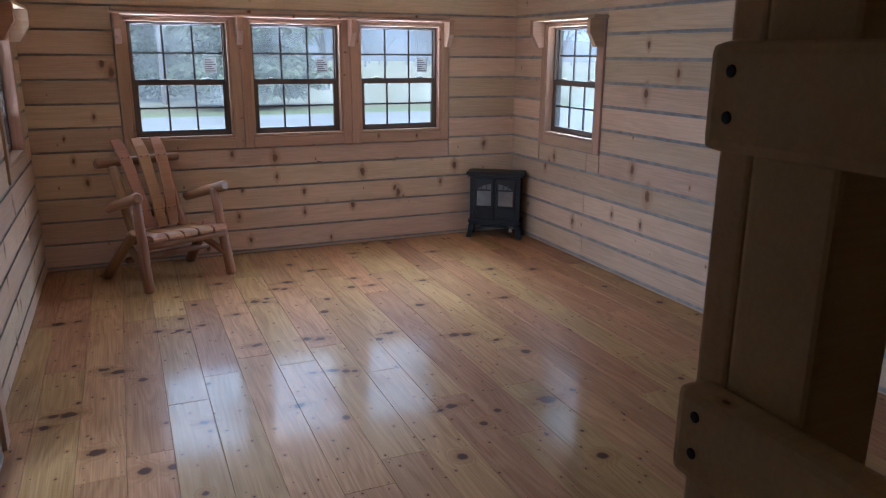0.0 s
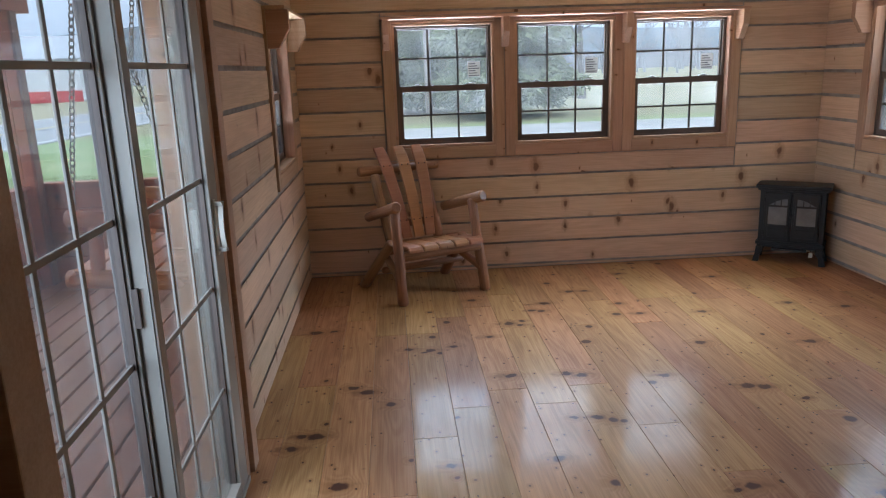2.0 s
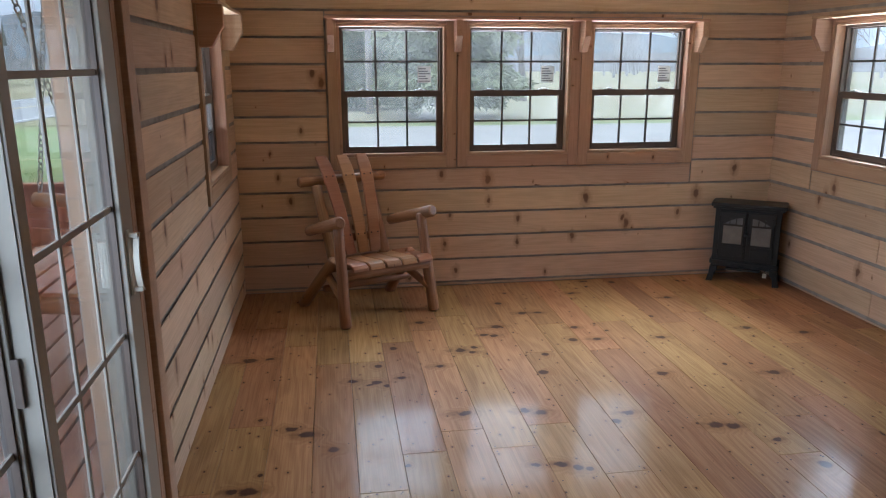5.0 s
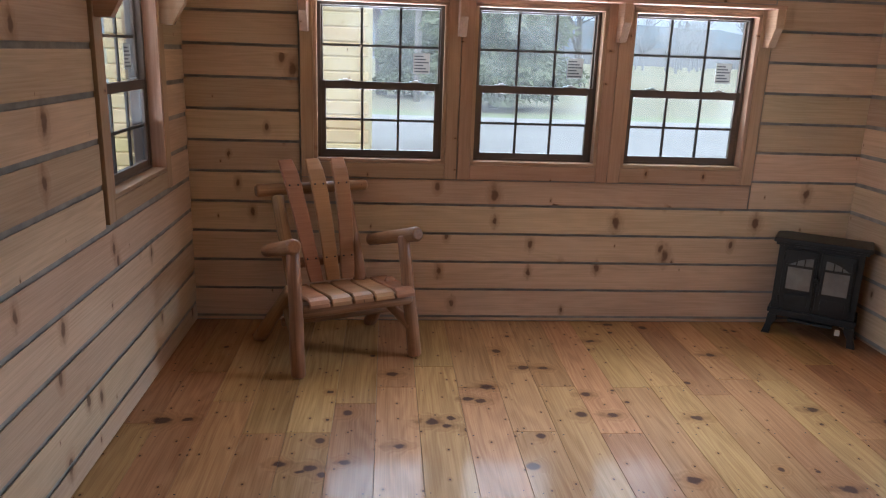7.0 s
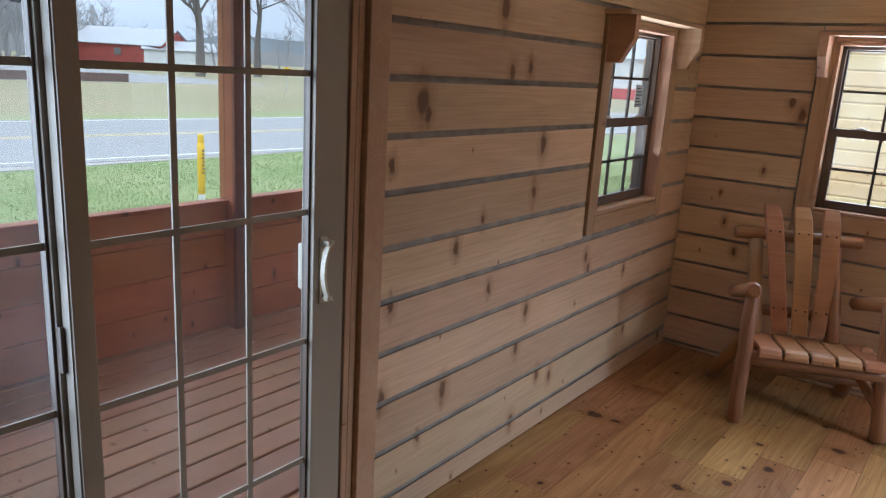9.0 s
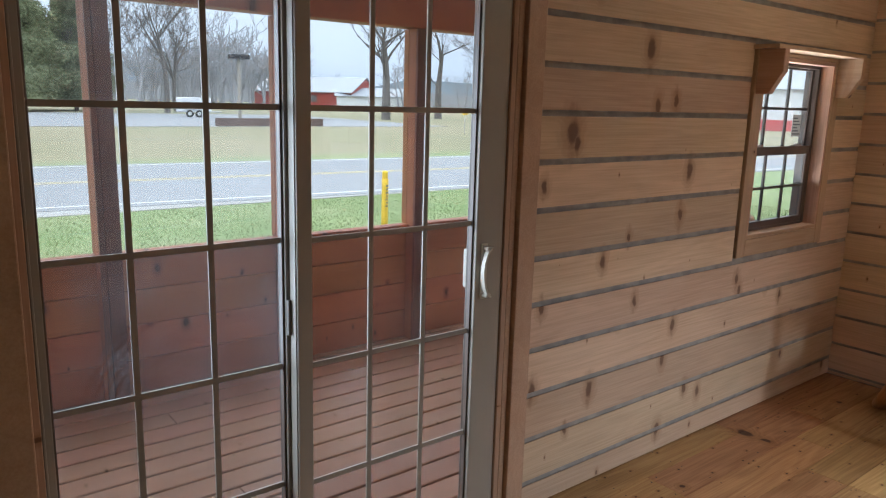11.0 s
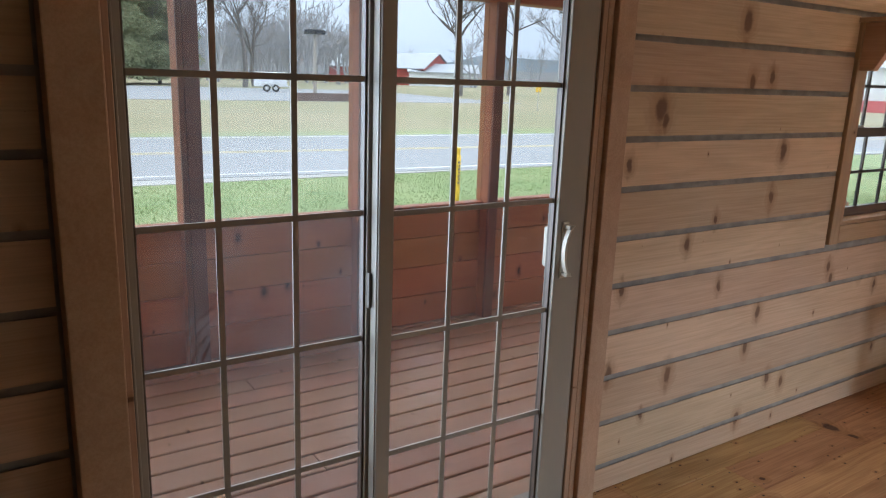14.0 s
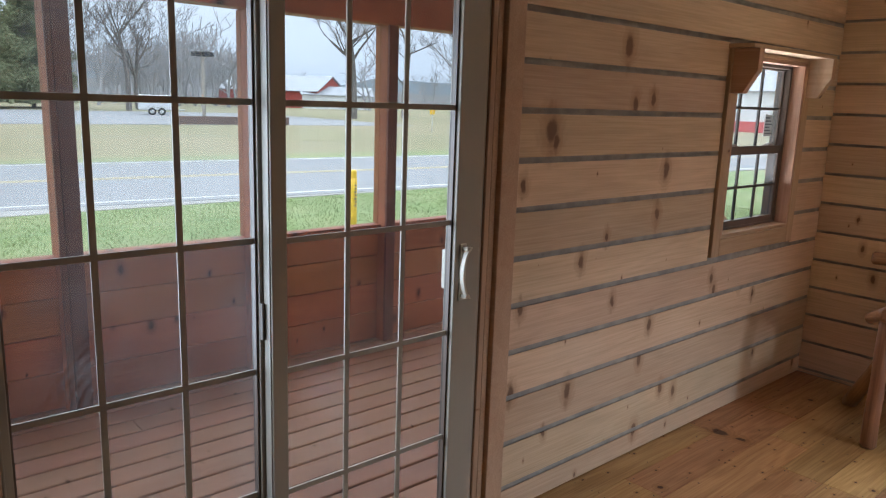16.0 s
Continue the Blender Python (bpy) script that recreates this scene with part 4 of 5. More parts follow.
def stove():
    base = axes((0.823, -0.568, 0), (0.568, 0.823, 0), (3.466, 5.318, 0)) @ Matrix.Diagonal((1.045, 1, 1, 1))
    s = thing("electric_stove", base, label="black cast-look electric stove with two arched glass doors", category="stove")
    bm = box((-0.235, -0.022, 0.545), (0.235, 0.205, 0.572), 0.008)
    add_box(bm, (-0.222, -0.012, 0.530), (0.222, 0.200, 0.546), 0.005)
    part("top_plate", bm, IRON, s)
    part("body", box((-0.205, 0.0, 0.155), (0.205, 0.195, 0.531), 0.004), IRON, s)
    bm = box((-0.218, -0.014, 0.130), (0.218, 0.200, 0.156), 0.006)
    add_box(bm, (-0.208, -0.004, 0.112), (0.208, 0.198, 0.131), 0.004)
    part("base_plate", bm, IRON, s)
    part("ash_lip", box((-0.11, -0.034, 0.098), (0.11, 0.01, 0.112), 0.004), IRON, s, "narrow metal lip")
    for x in (-1, 1):
        for y in (0.0, 0.175):
            pts = [(x * 0.165, 0.115), (x * 0.212, 0.115), (x * 0.216, 0.06), (x * 0.232, 0.0), (x * 0.190, 0.0), (x * 0.186, 0.055), (x * 0.165, 0.085)]
            leg = part("leg", profile_mesh(pts, 0.04), IRON, s)
            leg.location = (0, y + 0.005, 0)
    for side in (-1, 1):
        a, b = (-0.172, -0.006) if side < 0 else (0.006, 0.172)
        door = part("stove_door", box((a, -0.016, 0.172), (b, 0.001, 0.515), 0.004), IRON, s)
        i0, i1 = a + 0.026, b - 0.022
        hs = 1 if side < 0 else -1
        part("door_glass", arch_panel(i0, i1, 0.285, 0.475, 0.05, -0.0185, 0.002, hs), STOVEGLASS, door, "dark reflective glass")
        bm = arch_panel(i0 - 0.01, i1 + 0.01, 0.415, 0.428, 0.0, -0.024, 0.006, hs)
        for k in (1, 2):
            x = i0 + (i1 - i0) * k / 3
            add_box(bm, (x - 0.003, -0.024, 0.425), (x + 0.003, -0.018, 0.470))
        part("glazing_bar", bm, IRON, door)
        bm = box((i0 - 0.012, -0.022, 0.272), (i1 + 0.012, -0.016, 0.286), 0.002)
        add_box(bm, (i0 - 0.012, -0.022, 0.272), (i0, -0.016, 0.44), 0.002)
        add_box(bm, (i1, -0.022, 0.272), (i1 + 0.012, -0.016, 0.48), 0.002)
        part("glass_rim", bm, IRON, door)
        part("door_panel", box((i0, -0.021, 0.195), (i1, -0.015, 0.255), 0.003), IRON, door)
        for z in (0.22, 0.46):
            hx = a if side < 0 else b
            stick("hinge", IRON, door, (hx, -0.012, z - 0.016), (hx, -0.012, z + 0.016), 0.007, sides=10)
    stick("door_knob", IRON, s, (0.0, -0.016, 0.36), (0.0, -0.044, 0.36), 0.010, 0.013, sides=12)
    part("power_tag", box((0.125, -0.012, 0.060), (0.150, -0.006, 0.094), 0.003), HANDLE, s, "small pale tag hanging below")
    stick("tag_cord", RUBBER, s, (0.138, -0.009, 0.09), (0.138, -0.005, 0.118), 0.002, sides=6)
    return s


stove()


# ---------------------------------------------------------------- bunk bed near the start of the walk
def bunk():
    b = thing("bunk_bed", Matrix.Translation((1.115, 0.275, 0)), label="bolted unfinished timber bunk bed with guard rails", category="bed")
    length, width = 2.0, 1.0
    for x in (0.0, width - 0.09):
        for y in (0.0, -length):
            part("post", box((x, y - 0.09 + 0.045, 0), (x + 0.09, y + 0.045, 1.72), 0.006), BUNK, b)
        for z in (0.36, 0.95, 1.145, 1.460):
            sx = -0.038 if x == 0 else x + 0.09
            rail = part("side_rail", box((sx, -length - 0.045, z), (sx + 0.038, 0.068, z + 0.092), 0.010), BUNK, b)
            if x == 0:
                for y in (0.040, -length + 0.0):
                    for dz in (0.030, 0.068):
                        stick("bolt", BOLT, rail, (sx - 0.002, y, z + dz), (sx + 0.006, y, z + dz), 0.0055, sides=10)
    for y in (0.045, -length - 0.083):
        for z in (0.36, 0.95, 1.145, 1.460):
            if y < 0:
                part("end_rail", box((0.0, y, z), (width, y + 0.038, z + 0.092), 0.006), BUNK, b)
    part("ladder_upright", box((0.0, 0.0455, 0.0), (0.088, 0.085, 1.72), 0.005), BUNK, b)
    for z in (0.40, 0.99):
        for i in range(12):
            part("bed_board", box((0.002, -length - 0.03 + 0.165 * i, z), (width - 0.002, -length + 0.132 + 0.165 * i, z + 0.019), 0.002), BUNK, b)
    return b


bunk()


# ---------------------------------------------------------------- porch
GROUND = -0.6
porch = tagged(link_mesh("porch_frame", box((-2.12, -2.0, -0.35), (-0.14, 6.1, -0.082)), RED), "dark stained joists under the porch deck", "porch", kind="structure")
px = -0.14
while px > -2.10:
    w = min(0.140, px + 2.12)
    cut = 2.295 + 2.44 * (round(px / 0.146) % 3 - 1) if round(px / 0.146) % 2 else 5.2
    for ya, yb in ((-2.0, cut - 0.0015), (cut + 0.0015, 6.1)):
        plank("deck_board", DECK, porch, (px - w / 2, (ya + yb) / 2, -0.050), (0, 1, 0), (-1, 0, 0), yb - ya, w - 0.007, 0.03, 0.004)
    px -= 0.146
for x0, x1, y0, y1, n in ((-2.11, -2.072, -2.0, 6.1, 0), (-2.072, -0.14, 6.06, 6.098, 1)):
    wall_rail = thing("porch_rail", Matrix.Identity(4), label="solid red-stained board half wall round the porch", category="railing")
    for k in range(4):
        za, zb = -0.045 + 0.188 * k, -0.045 + 0.188 * (k + 1) - 0.003
        if n == 0:
            plank("rail_board", RED, wall_rail, (x1, (y0 + y1) / 2, (za + zb) / 2), (0, 1, 0), (0, 0, 1), y1 - y0, zb - za, 0.036, 0.004)
        else:
            plank("rail_board", RED, wall_rail, ((x0 + x1) / 2, y0, (za + zb) / 2), (1, 0, 0), (0, 0, 1), x1 - x0, zb - za, 0.036, 0.004)
    if n == 0:
        plank("rail_cap", POSTRED, wall_rail, (-2.075, (y0 + y1) / 2, 0.725), (0, 1, 0), (-1, 0, 0), y1 - y0, 0.085, 0.022, 0.003)
    else:
        plank("rail_cap", POSTRED, wall_rail, ((x0 + x1) / 2, 6.06, 0.725), (1, 0, 0), (0, 1, 0), x1 - x0, 0.085, 0.022, 0.003)
# posts: an orange cedar stud with dark-stained boards nailed on its inner face
for y, strips in ((-0.9, ((0, 0.045),)), (0.15, ((0, 0.026), (0.03, 0.105))), (1.12, ((0, 0.045),)), (2.085, ((0, 0.026), (0.03, 0.105))), (3.058, ((0, 0.045),)),
                  (3.985, ((0, 0.022), (0.026, 0.074))), (4.96, ((0, 0.045),)), (5.92, ((0, 0.026), (0.03, 0.105)))):
    post = thing("porch_post", Matrix.Translation((-2.02, y, 0)), label="square red-stained porch post behind the half wall", category="post", group="porch posts")
    wide = strips[-1][1]
    part("post", box((-0.048, 0.0, -0.05), (0.026, wide, 1.955), 0.004), POSTRED, post)
    for k, (a, b) in enumerate(strips):
        part("face_board", box((0.0265, a, -0.05), (0.046 - 0.006 * (k % 2), b, 1.955), 0.003), STAIN, post, "dark stained face board")
    part("back_strip", box((-0.10, 0.0, 0.727), (-0.050, min(wide, 0.09), 1.955), 0.004), POSTRED, post)
end_post = thing("porch_post", Matrix.Translation((-0.95, 6.02, 0)), label="red-stained post at the end of the porch", category="post", group="porch posts")
part("post", box((0.0, -0.04, -0.05), (0.12, 0.036, 1.955), 0.004), POSTRED, end_post)
tagged(link_mesh("porch_beam", box((-2.10, -2.1, 1.955), (-1.965, 6.2, 2.16), 0.006), RED), "red-stained beam along the porch posts", "beam", kind="structure")
tagged(link_mesh("porch_ceiling", box((-2.35, -2.2, 2.16), (-0.13, 6.3, 2.24)), RED), "dark stained porch ceiling boards", "ceiling", kind="structure")
tagged(link_mesh("porch_roof", box((-2.45, -2.3, 2.241), (-0.13, 6.4, 2.30)), ROOFBROWN), "brown porch roof", "roof", kind="structure")


def chain(p, q, parent, link=0.045):
    """A chain of oval links from p to q, as one mesh."""
    p, q = Vector(p), Vector(q)
    d = q - p
    n = max(2, int(d.length / (link * 0.74)))
    bm = bmesh.new()
    base = axes(d, (0.3, 1, 0.2), p)
    for i in range(n):
        c = base @ Matrix.Translation((d.length * (i + 0.5) / n, 0, 0)) @ Matrix.Rotation(radians(90 * (i % 2)), 4, "X")
        ring = []
        for k in range(10):
            a = 2 * math.pi * k / 10
            o = Vector((link / 2 * math.cos(a), link * 0.32 * math.sin(a), 0))
            nrm = Vector((math.cos(a), math.sin(a), 0))
            ring.append([bm.verts.new(c @ (o + nrm * 0.004 * math.cos(b) + Vector((0, 0, 0.004 * math.sin(b))))) for b in (0.8, 2.4, 3.9, 5.5)])
        for k in range(10):
            for j in range(4):
                bm.faces.new((ring[k][j], ring[(k + 1) % 10][j], ring[(k + 1) % 10][(j + 1) % 4], ring[k][(j + 1) % 4]))
    return part("chain", smooth(bm), STEEL, parent, "galvanised chain")


def swing():
    s = thing("porch_swing", Matrix.Translation((-0.98, 4.74, 0.09)) @ Matrix.Rotation(radians(-90), 4, "Z"), label="orange peeled-log porch swing hanging on chains", category="swing")
    r = random.Random(8)
    w = 0.44
    for x in (-w, w):
        stick("arm", SWINGLOG, s, (x, -0.12, 0.67), (x, 0.52, 0.62), 0.045, 0.04, 14, 0.002, r)
        stick("arm_post", SWINGLOG, s, (x, 0.0, 0.30), (x, 0.03, 0.63), 0.038, 0.036, 14, 0.002, r)
        stick("back_post", SWINGLOG, s, (x, 0.40, 0.28), (x, 0.58, 0.84), 0.045, 0.04, 14, 0.002, r)
        stick("seat_beam", SWINGLOG, s, (x, -0.16, 0.34), (x, 0.55, 0.28), 0.05, 0.045, 14, 0.002, r)
        chain((x, -0.08, 0.68), (x, 0.12, 2.07), s)
        chain((x, 0.52, 0.66), (x, 0.16, 2.07), s)
    for z, y in ((0.80, 0.58), (0.45, 0.45)):
        stick("back_rail", SWINGLOG, s, (-w - 0.08, y, z), (w + 0.08, y, z), 0.036, 0.034, 14, 0.002, r)
    stick("front_rail", SWINGLOG, s, (-w - 0.06, -0.10, 0.345), (w + 0.06, -0.10, 0.345), 0.04, 0.038, 14, 0.002, r)
    for i in range(7):
        x = -0.36 + 0.12 * i
        plank("back_slat", SWINGLOG, s, (x, 0.465, 0.63), (0, 0.3, 0.95), (1, 0, 0), 0.46, 0.085, 0.02, 0.004)
    for i in range(5):
        plank("seat_slat", SWINGLOG, s, (0, -0.06 + 0.105 * i, 0.395 - 0.008 * i), (1, 0, 0), (0, 1, -0.08), 0.94, 0.09, 0.02, 0.004)
    return s


swing()


# ---------------------------------------------------------------- outdoors
def ground_mesh():
    bm = bmesh.new()
    v = [bm.verts.new((x, y, GROUND)) for x, y in ((-900, -900), (900, -900), (900, 900), (-900, 900))]
    bm.faces.new(v)
    return bm


tagged(link_mesh("ground", ground_mesh(), GRASS), "early spring grass and pale dormant field", "ground", kind="structure")
ROAD = axes((0.06, 1, 0), (-1, 0.06, 0), (-16.6, 8.0, GROUND))
road = tagged(link_mesh("road", box((-260, -4.35, -0.2), (260, 4.35, 0.02)), ASPHALT), "grey worn two-lane asphalt road", "road", kind="structure")
road.matrix_basis = ROAD
for y, mat, nm in ((-3.95, WHITEPAINT, "white painted edge line"), (3.95, WHITEPAINT, "white painted edge line"), (0.12, YELLOWPAINT, "faded yellow centre line"), (-0.12, YELLOWPAINT, "faded yellow centre line")):
    ln = tagged(link_mesh("road_line", box((-260, y - 0.06, 0.02), (260, y + 0.06, 0.024)), mat), nm, "road marking", kind="structure")
    ln.matrix_basis = ROAD
lot = tagged(link_mesh("lot", box((-2.5, 9.0, GROUND - 0.2), (30, 26.5, GROUND + 0.015)), CONCRETE), "pale gravel and concrete yard", "pavement", kind="structure")
tagged(link_mesh("shoulder", box((-12.6, -40, GROUND - 0.2), (-11.9, 60, GROUND + 0.012)), CONCRETE), "gravel road shoulder", "pavement", kind="structure")
tagged(link_mesh("far_lot", box((-75, 4, GROUND - 0.2), (-46, 40, GROUND + 0.015)), ASPHALT), "grey parking area across the road", "pavement", kind="structure")
drive = tagged(link_mesh("side_lane", box((-26, -1.2, -0.2), (60, 1.2, 0.013)), CONCRETE), "pale lane crossing the field", "pavement", kind="structure")
drive.matrix_basis = axes((-0.35, 1, 0), (-1, -0.35, 0), (-44, 60, GROUND))


def blades():
    """Short grass in front of the porch, as single leaning blades."""
    r = np.random.default_rng(5)
    n = 60000
    x, y = r.uniform(-11.8, -2.6, n), r.uniform(1.0, 17.0, n)
    a, h, w = r.uniform(0, 6.28, n), r.uniform(0.02, 0.055, n), r.uniform(0.004, 0.008, n)
    lx, ly = r.normal(0, 0.03, n), r.normal(0, 0.03, n)
    z = np.full(n, GROUND)
    p = np.stack([np.stack([x - w * np.cos(a), y - w * np.sin(a), z], 1), np.stack([x + w * np.cos(a), y + w * np.sin(a), z], 1), np.stack([x + lx, y + ly, z + h], 1)], 1).reshape(-1, 3)
    me = bpy.data.meshes.new("grass")
    me.from_pydata(p.tolist(), [], np.arange(3 * n).reshape(-1, 3).tolist())
    me.materials.append(BLADE)
    return tagged(new("grass", me), "short green lawn grass beside the road", "grass", kind="stuff")


blades()


def branch_mesh(rng, height, spread, depth, trunk, splits=4, twig=0.004, lift=0.35):
    """A bare tree: tapered limbs that fork to fine twigs."""
    verts, faces = [], []

    def limb(p, d, length, r0, level):
        steps = 3 if level else 4
        sides = 6 if level < 2 else 3
        rows, points = [], []
        q = p.copy()
        for i in range(steps + 1):
            f = i / steps
            r = max(twig, r0 * (1 - 0.55 * f))
            u = d.orthogonal().normalized()
            v = d.cross(u)
            rows.append(len(verts))
            for k in range(sides):
                a = 2 * math.pi * k / sides
                verts.append(q + u * (r * math.cos(a)) + v * (r * math.sin(a)))
            points.append((q.copy(), r, d.copy()))
            d = (d + Vector((rng.uniform(-0.16, 0.16), rng.uniform(-0.16, 0.16), rng.uniform(-0.05, 0.12)))).normalized()
            q = q + d * (length / steps)
        for a, b in zip(rows, rows[1:]):
            for k in range(sides):
                faces.append((a + k, a + (k + 1) % sides, b + (k + 1) % sides, b + k))
        if level >= depth:
            return
        for i in range(splits + (2 if level == 0 else 0)):
            at, r, dd = points[rng.randint(2 if level == 0 else 1, steps)]
            side = Vector((rng.uniform(-1, 1), rng.uniform(-1, 1), rng.uniform(-0.1, lift + 0.4))).normalized()
            nd = (dd * rng.uniform(0.35, 0.9) + side * spread).normalized()
            limb(at, nd, length * rng.uniform(0.48, 0.78), r * rng.uniform(0.45, 0.7), level + 1)

    limb(Vector((0, 0, 0)), Vector((0, 0, 1)), height * 0.45, trunk, 0)
    return verts, faces


def bare_tree(x, y, height, seed, depth=4, splits=4, trunk=0.28, label="bare grey deciduous tree in early spring"):
    r = random.Random(seed)
    t = thing("bare_tree", Matrix.Translation((x, y, GROUND)), label=label, category="tree")
    v, f = branch_mesh(r, height, 0.75, depth, trunk, splits, 0.012)
    me = bpy.data.meshes.new("limbs")
    me.from_pydata([tuple(p) for p in v], [], f)
    me.materials.append(BARK)
    ob = new("limbs", me)
    ob.parent = t
    return t


bare_tree(-62, 44.5, 17, 11, 5, 4, 0.5)
bare_tree(-60, 60.5, 16, 12, 5, 4, 0.45)
bare_tree(-66, 54.5, 16, 14, 5, 3, 0.45)
bare_tree(-78, 27.5, 17, 13, 5, 4, 0.35)
bare_tree(-84, 30.5, 15, 15, 5, 4, 0.3)
bare_tree(-80, 22.0, 14, 18, 5, 4, 0.3)
bare_tree(0.8, 38, 13, 16, 5, 4, 0.3)
bare_tree(-1.6, 42, 11, 19, 5, 4, 0.25)
bare_tree(12.0, 44, 10, 17, 5, 4, 0.25)


def evergreen(x, y, height, radius, seed):
    """A dense conifer: a trunk and layered sprays of needles with an uneven outline."""
    r = np.random.default_rng(seed)
    t = thing("evergreen_tree", Matrix.Translation((x, y, GROUND)), label="dense dark green evergreen tree beyond the yard", category="tree")
    stick("trunk", BARK, t, (0, 0, 0), (0, 0, height * 0.9), 0.22, 0.04, 10)
    phase = r.uniform(0, 6.28)

    def reach(h, a):
        """The crown's radius at a share of its height, in a direction."""
        lob = 1 + 0.16 * np.sin(h * 31 + phase) + 0.17 * np.sin(3 * a + h * 9) + 0.12 * np.sin(7 * a - h * 19)
        return radius * (1 - h ** 1.6) ** 0.8 * lob + 0.05

    # a dense, uneven heart of shaded foliage behind the outer sprays
    bm = bmesh.new()
    rows = []
    for k in range(15):
        h = 0.05 + 0.9 * k / 14
        rows.append([bm.verts.new((0.72 * float(reach(h, a)) * math.cos(a), 0.72 * float(reach(h, a)) * math.sin(a), h * height + 0.3 * math.sin(5 * a + k))) for a in (2 * math.pi * i / 22 for i in range(22))])
    for a, b in zip(rows, rows[1:]):
        for i in range(22):
            bm.faces.new((a[i], a[(i + 1) % 22], b[(i + 1) % 22], b[i]))
    part("inner_crown", smooth(bm), NEEDLE, t)
    n = 26000
    h = r.uniform(0.05, 1.0, n) ** 0.85
    a = r.uniform(0, 6.28, n)
    rad = reach(h, a) * r.uniform(0.45, 1.05, n) ** 0.5
    c = np.stack([rad * np.cos(a), rad * np.sin(a), h * height - 0.12 * rad], 1)
    s = r.uniform(0.14, 0.32, n)[:, None]
    d1 = r.normal(0, 0.6, (n, 3))
    d1[:, :2] += 1.2 * np.stack([np.cos(a), np.sin(a)], 1)
    d1[:, 2] -= 0.35
    d1 /= np.linalg.norm(d1, axis=1)[:, None]
    d2 = np.cross(d1, r.normal(0, 1, (n, 3)))
    d2 /= np.linalg.norm(d2, axis=1)[:, None]
    p = np.stack([c - d2 * s * 0.3, c + d2 * s * 0.3, c + d1 * s * 1.3], 1).reshape(-1, 3)
    me = bpy.data.meshes.new("crown")
    me.from_pydata(p.tolist(), [], np.arange(3 * n).reshape(-1, 3).tolist())
    me.materials.append(NEEDLE)
    ob = new("crown", me)
    ob.parent = t


evergreen(-80, 14.0, 15.0, 4.5, 3)
evergreen(-84, 20.0, 13.0, 4.0, 4)
evergreen(2.4, 37.0, 6.5, 1.7, 1)
evergreen(5.3, 31.0, 8.6, 2.6, 2)


def far_woods():
    """A belt of bare woods round the fields, its colour paled for haze."""
    r = random.Random(30)
    verts, faces = [], []
    kinds = [branch_mesh(random.Random(40 + k), 11, 0.7, 3, 0.22, 4, 0.03) for k in range(5)]
    for i in range(290):
        a = radians(r.uniform(-88, 40)) if i < 150 else radians(r.uniform(-92, -63))
        dist = r.uniform(120, 210) if i < 190 else r.uniform(105, 170)
        x, y, k, s = dist * math.sin(a), dist * math.cos(a), r.randrange(5), r.uniform(0.7, 1.35)
        base = len(verts)
        ca, sa = math.cos(i * 1.7), math.sin(i * 1.7)
        verts += [(x + s * (p[0] * ca - p[1] * sa), y + s * (p[0] * sa + p[1] * ca), GROUND + s * p[2]) for p in kinds[k][0]]
        faces += [tuple(base + q for q in fc) for fc in kinds[k][1]]
    me = bpy.data.meshes.new("far_woods")
    me.from_pydata(verts, [], faces)
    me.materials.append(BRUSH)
    tagged(new("far_woods", me), "belt of leafless woods beyond the fields, paled in colour for haze", "woods", kind="stuff")


far_woods()


def hill_backdrop(dist, high, seed, material, label):
    bm = bmesh.new()
    low, top = [], []
    for i in range(181):
        a = radians(-150 + i * 1.5)
        h = high * (0.55 + 0.5 * noise.noise((i * 0.045, seed, 0.3)) + 0.12 * noise.noise((i * 0.4, seed, 1.7)) + 0.05 * noise.noise((i * 1.3, seed, 4.0)))
        x, y = dist * math.sin(a), dist * math.cos(a)
        low.append(bm.verts.new((x, y, GROUND - 1)))
        top.append(bm.verts.new((x, y, GROUND + max(1.0, h))))
    for i in range(180):
        bm.faces.new((low[i], low[i + 1], top[i + 1], top[i]))
    tagged(link_mesh("backdrop", bm, material), label, "hills", kind="structure")


hill_backdrop(420, 36, 2.0, HAZE, "wooded hills on the horizon, distance haze put into their blue")
hill_backdrop(230, 7.5, 9.0, BRUSH, "tree line beyond the fields, greyed in colour for haze")


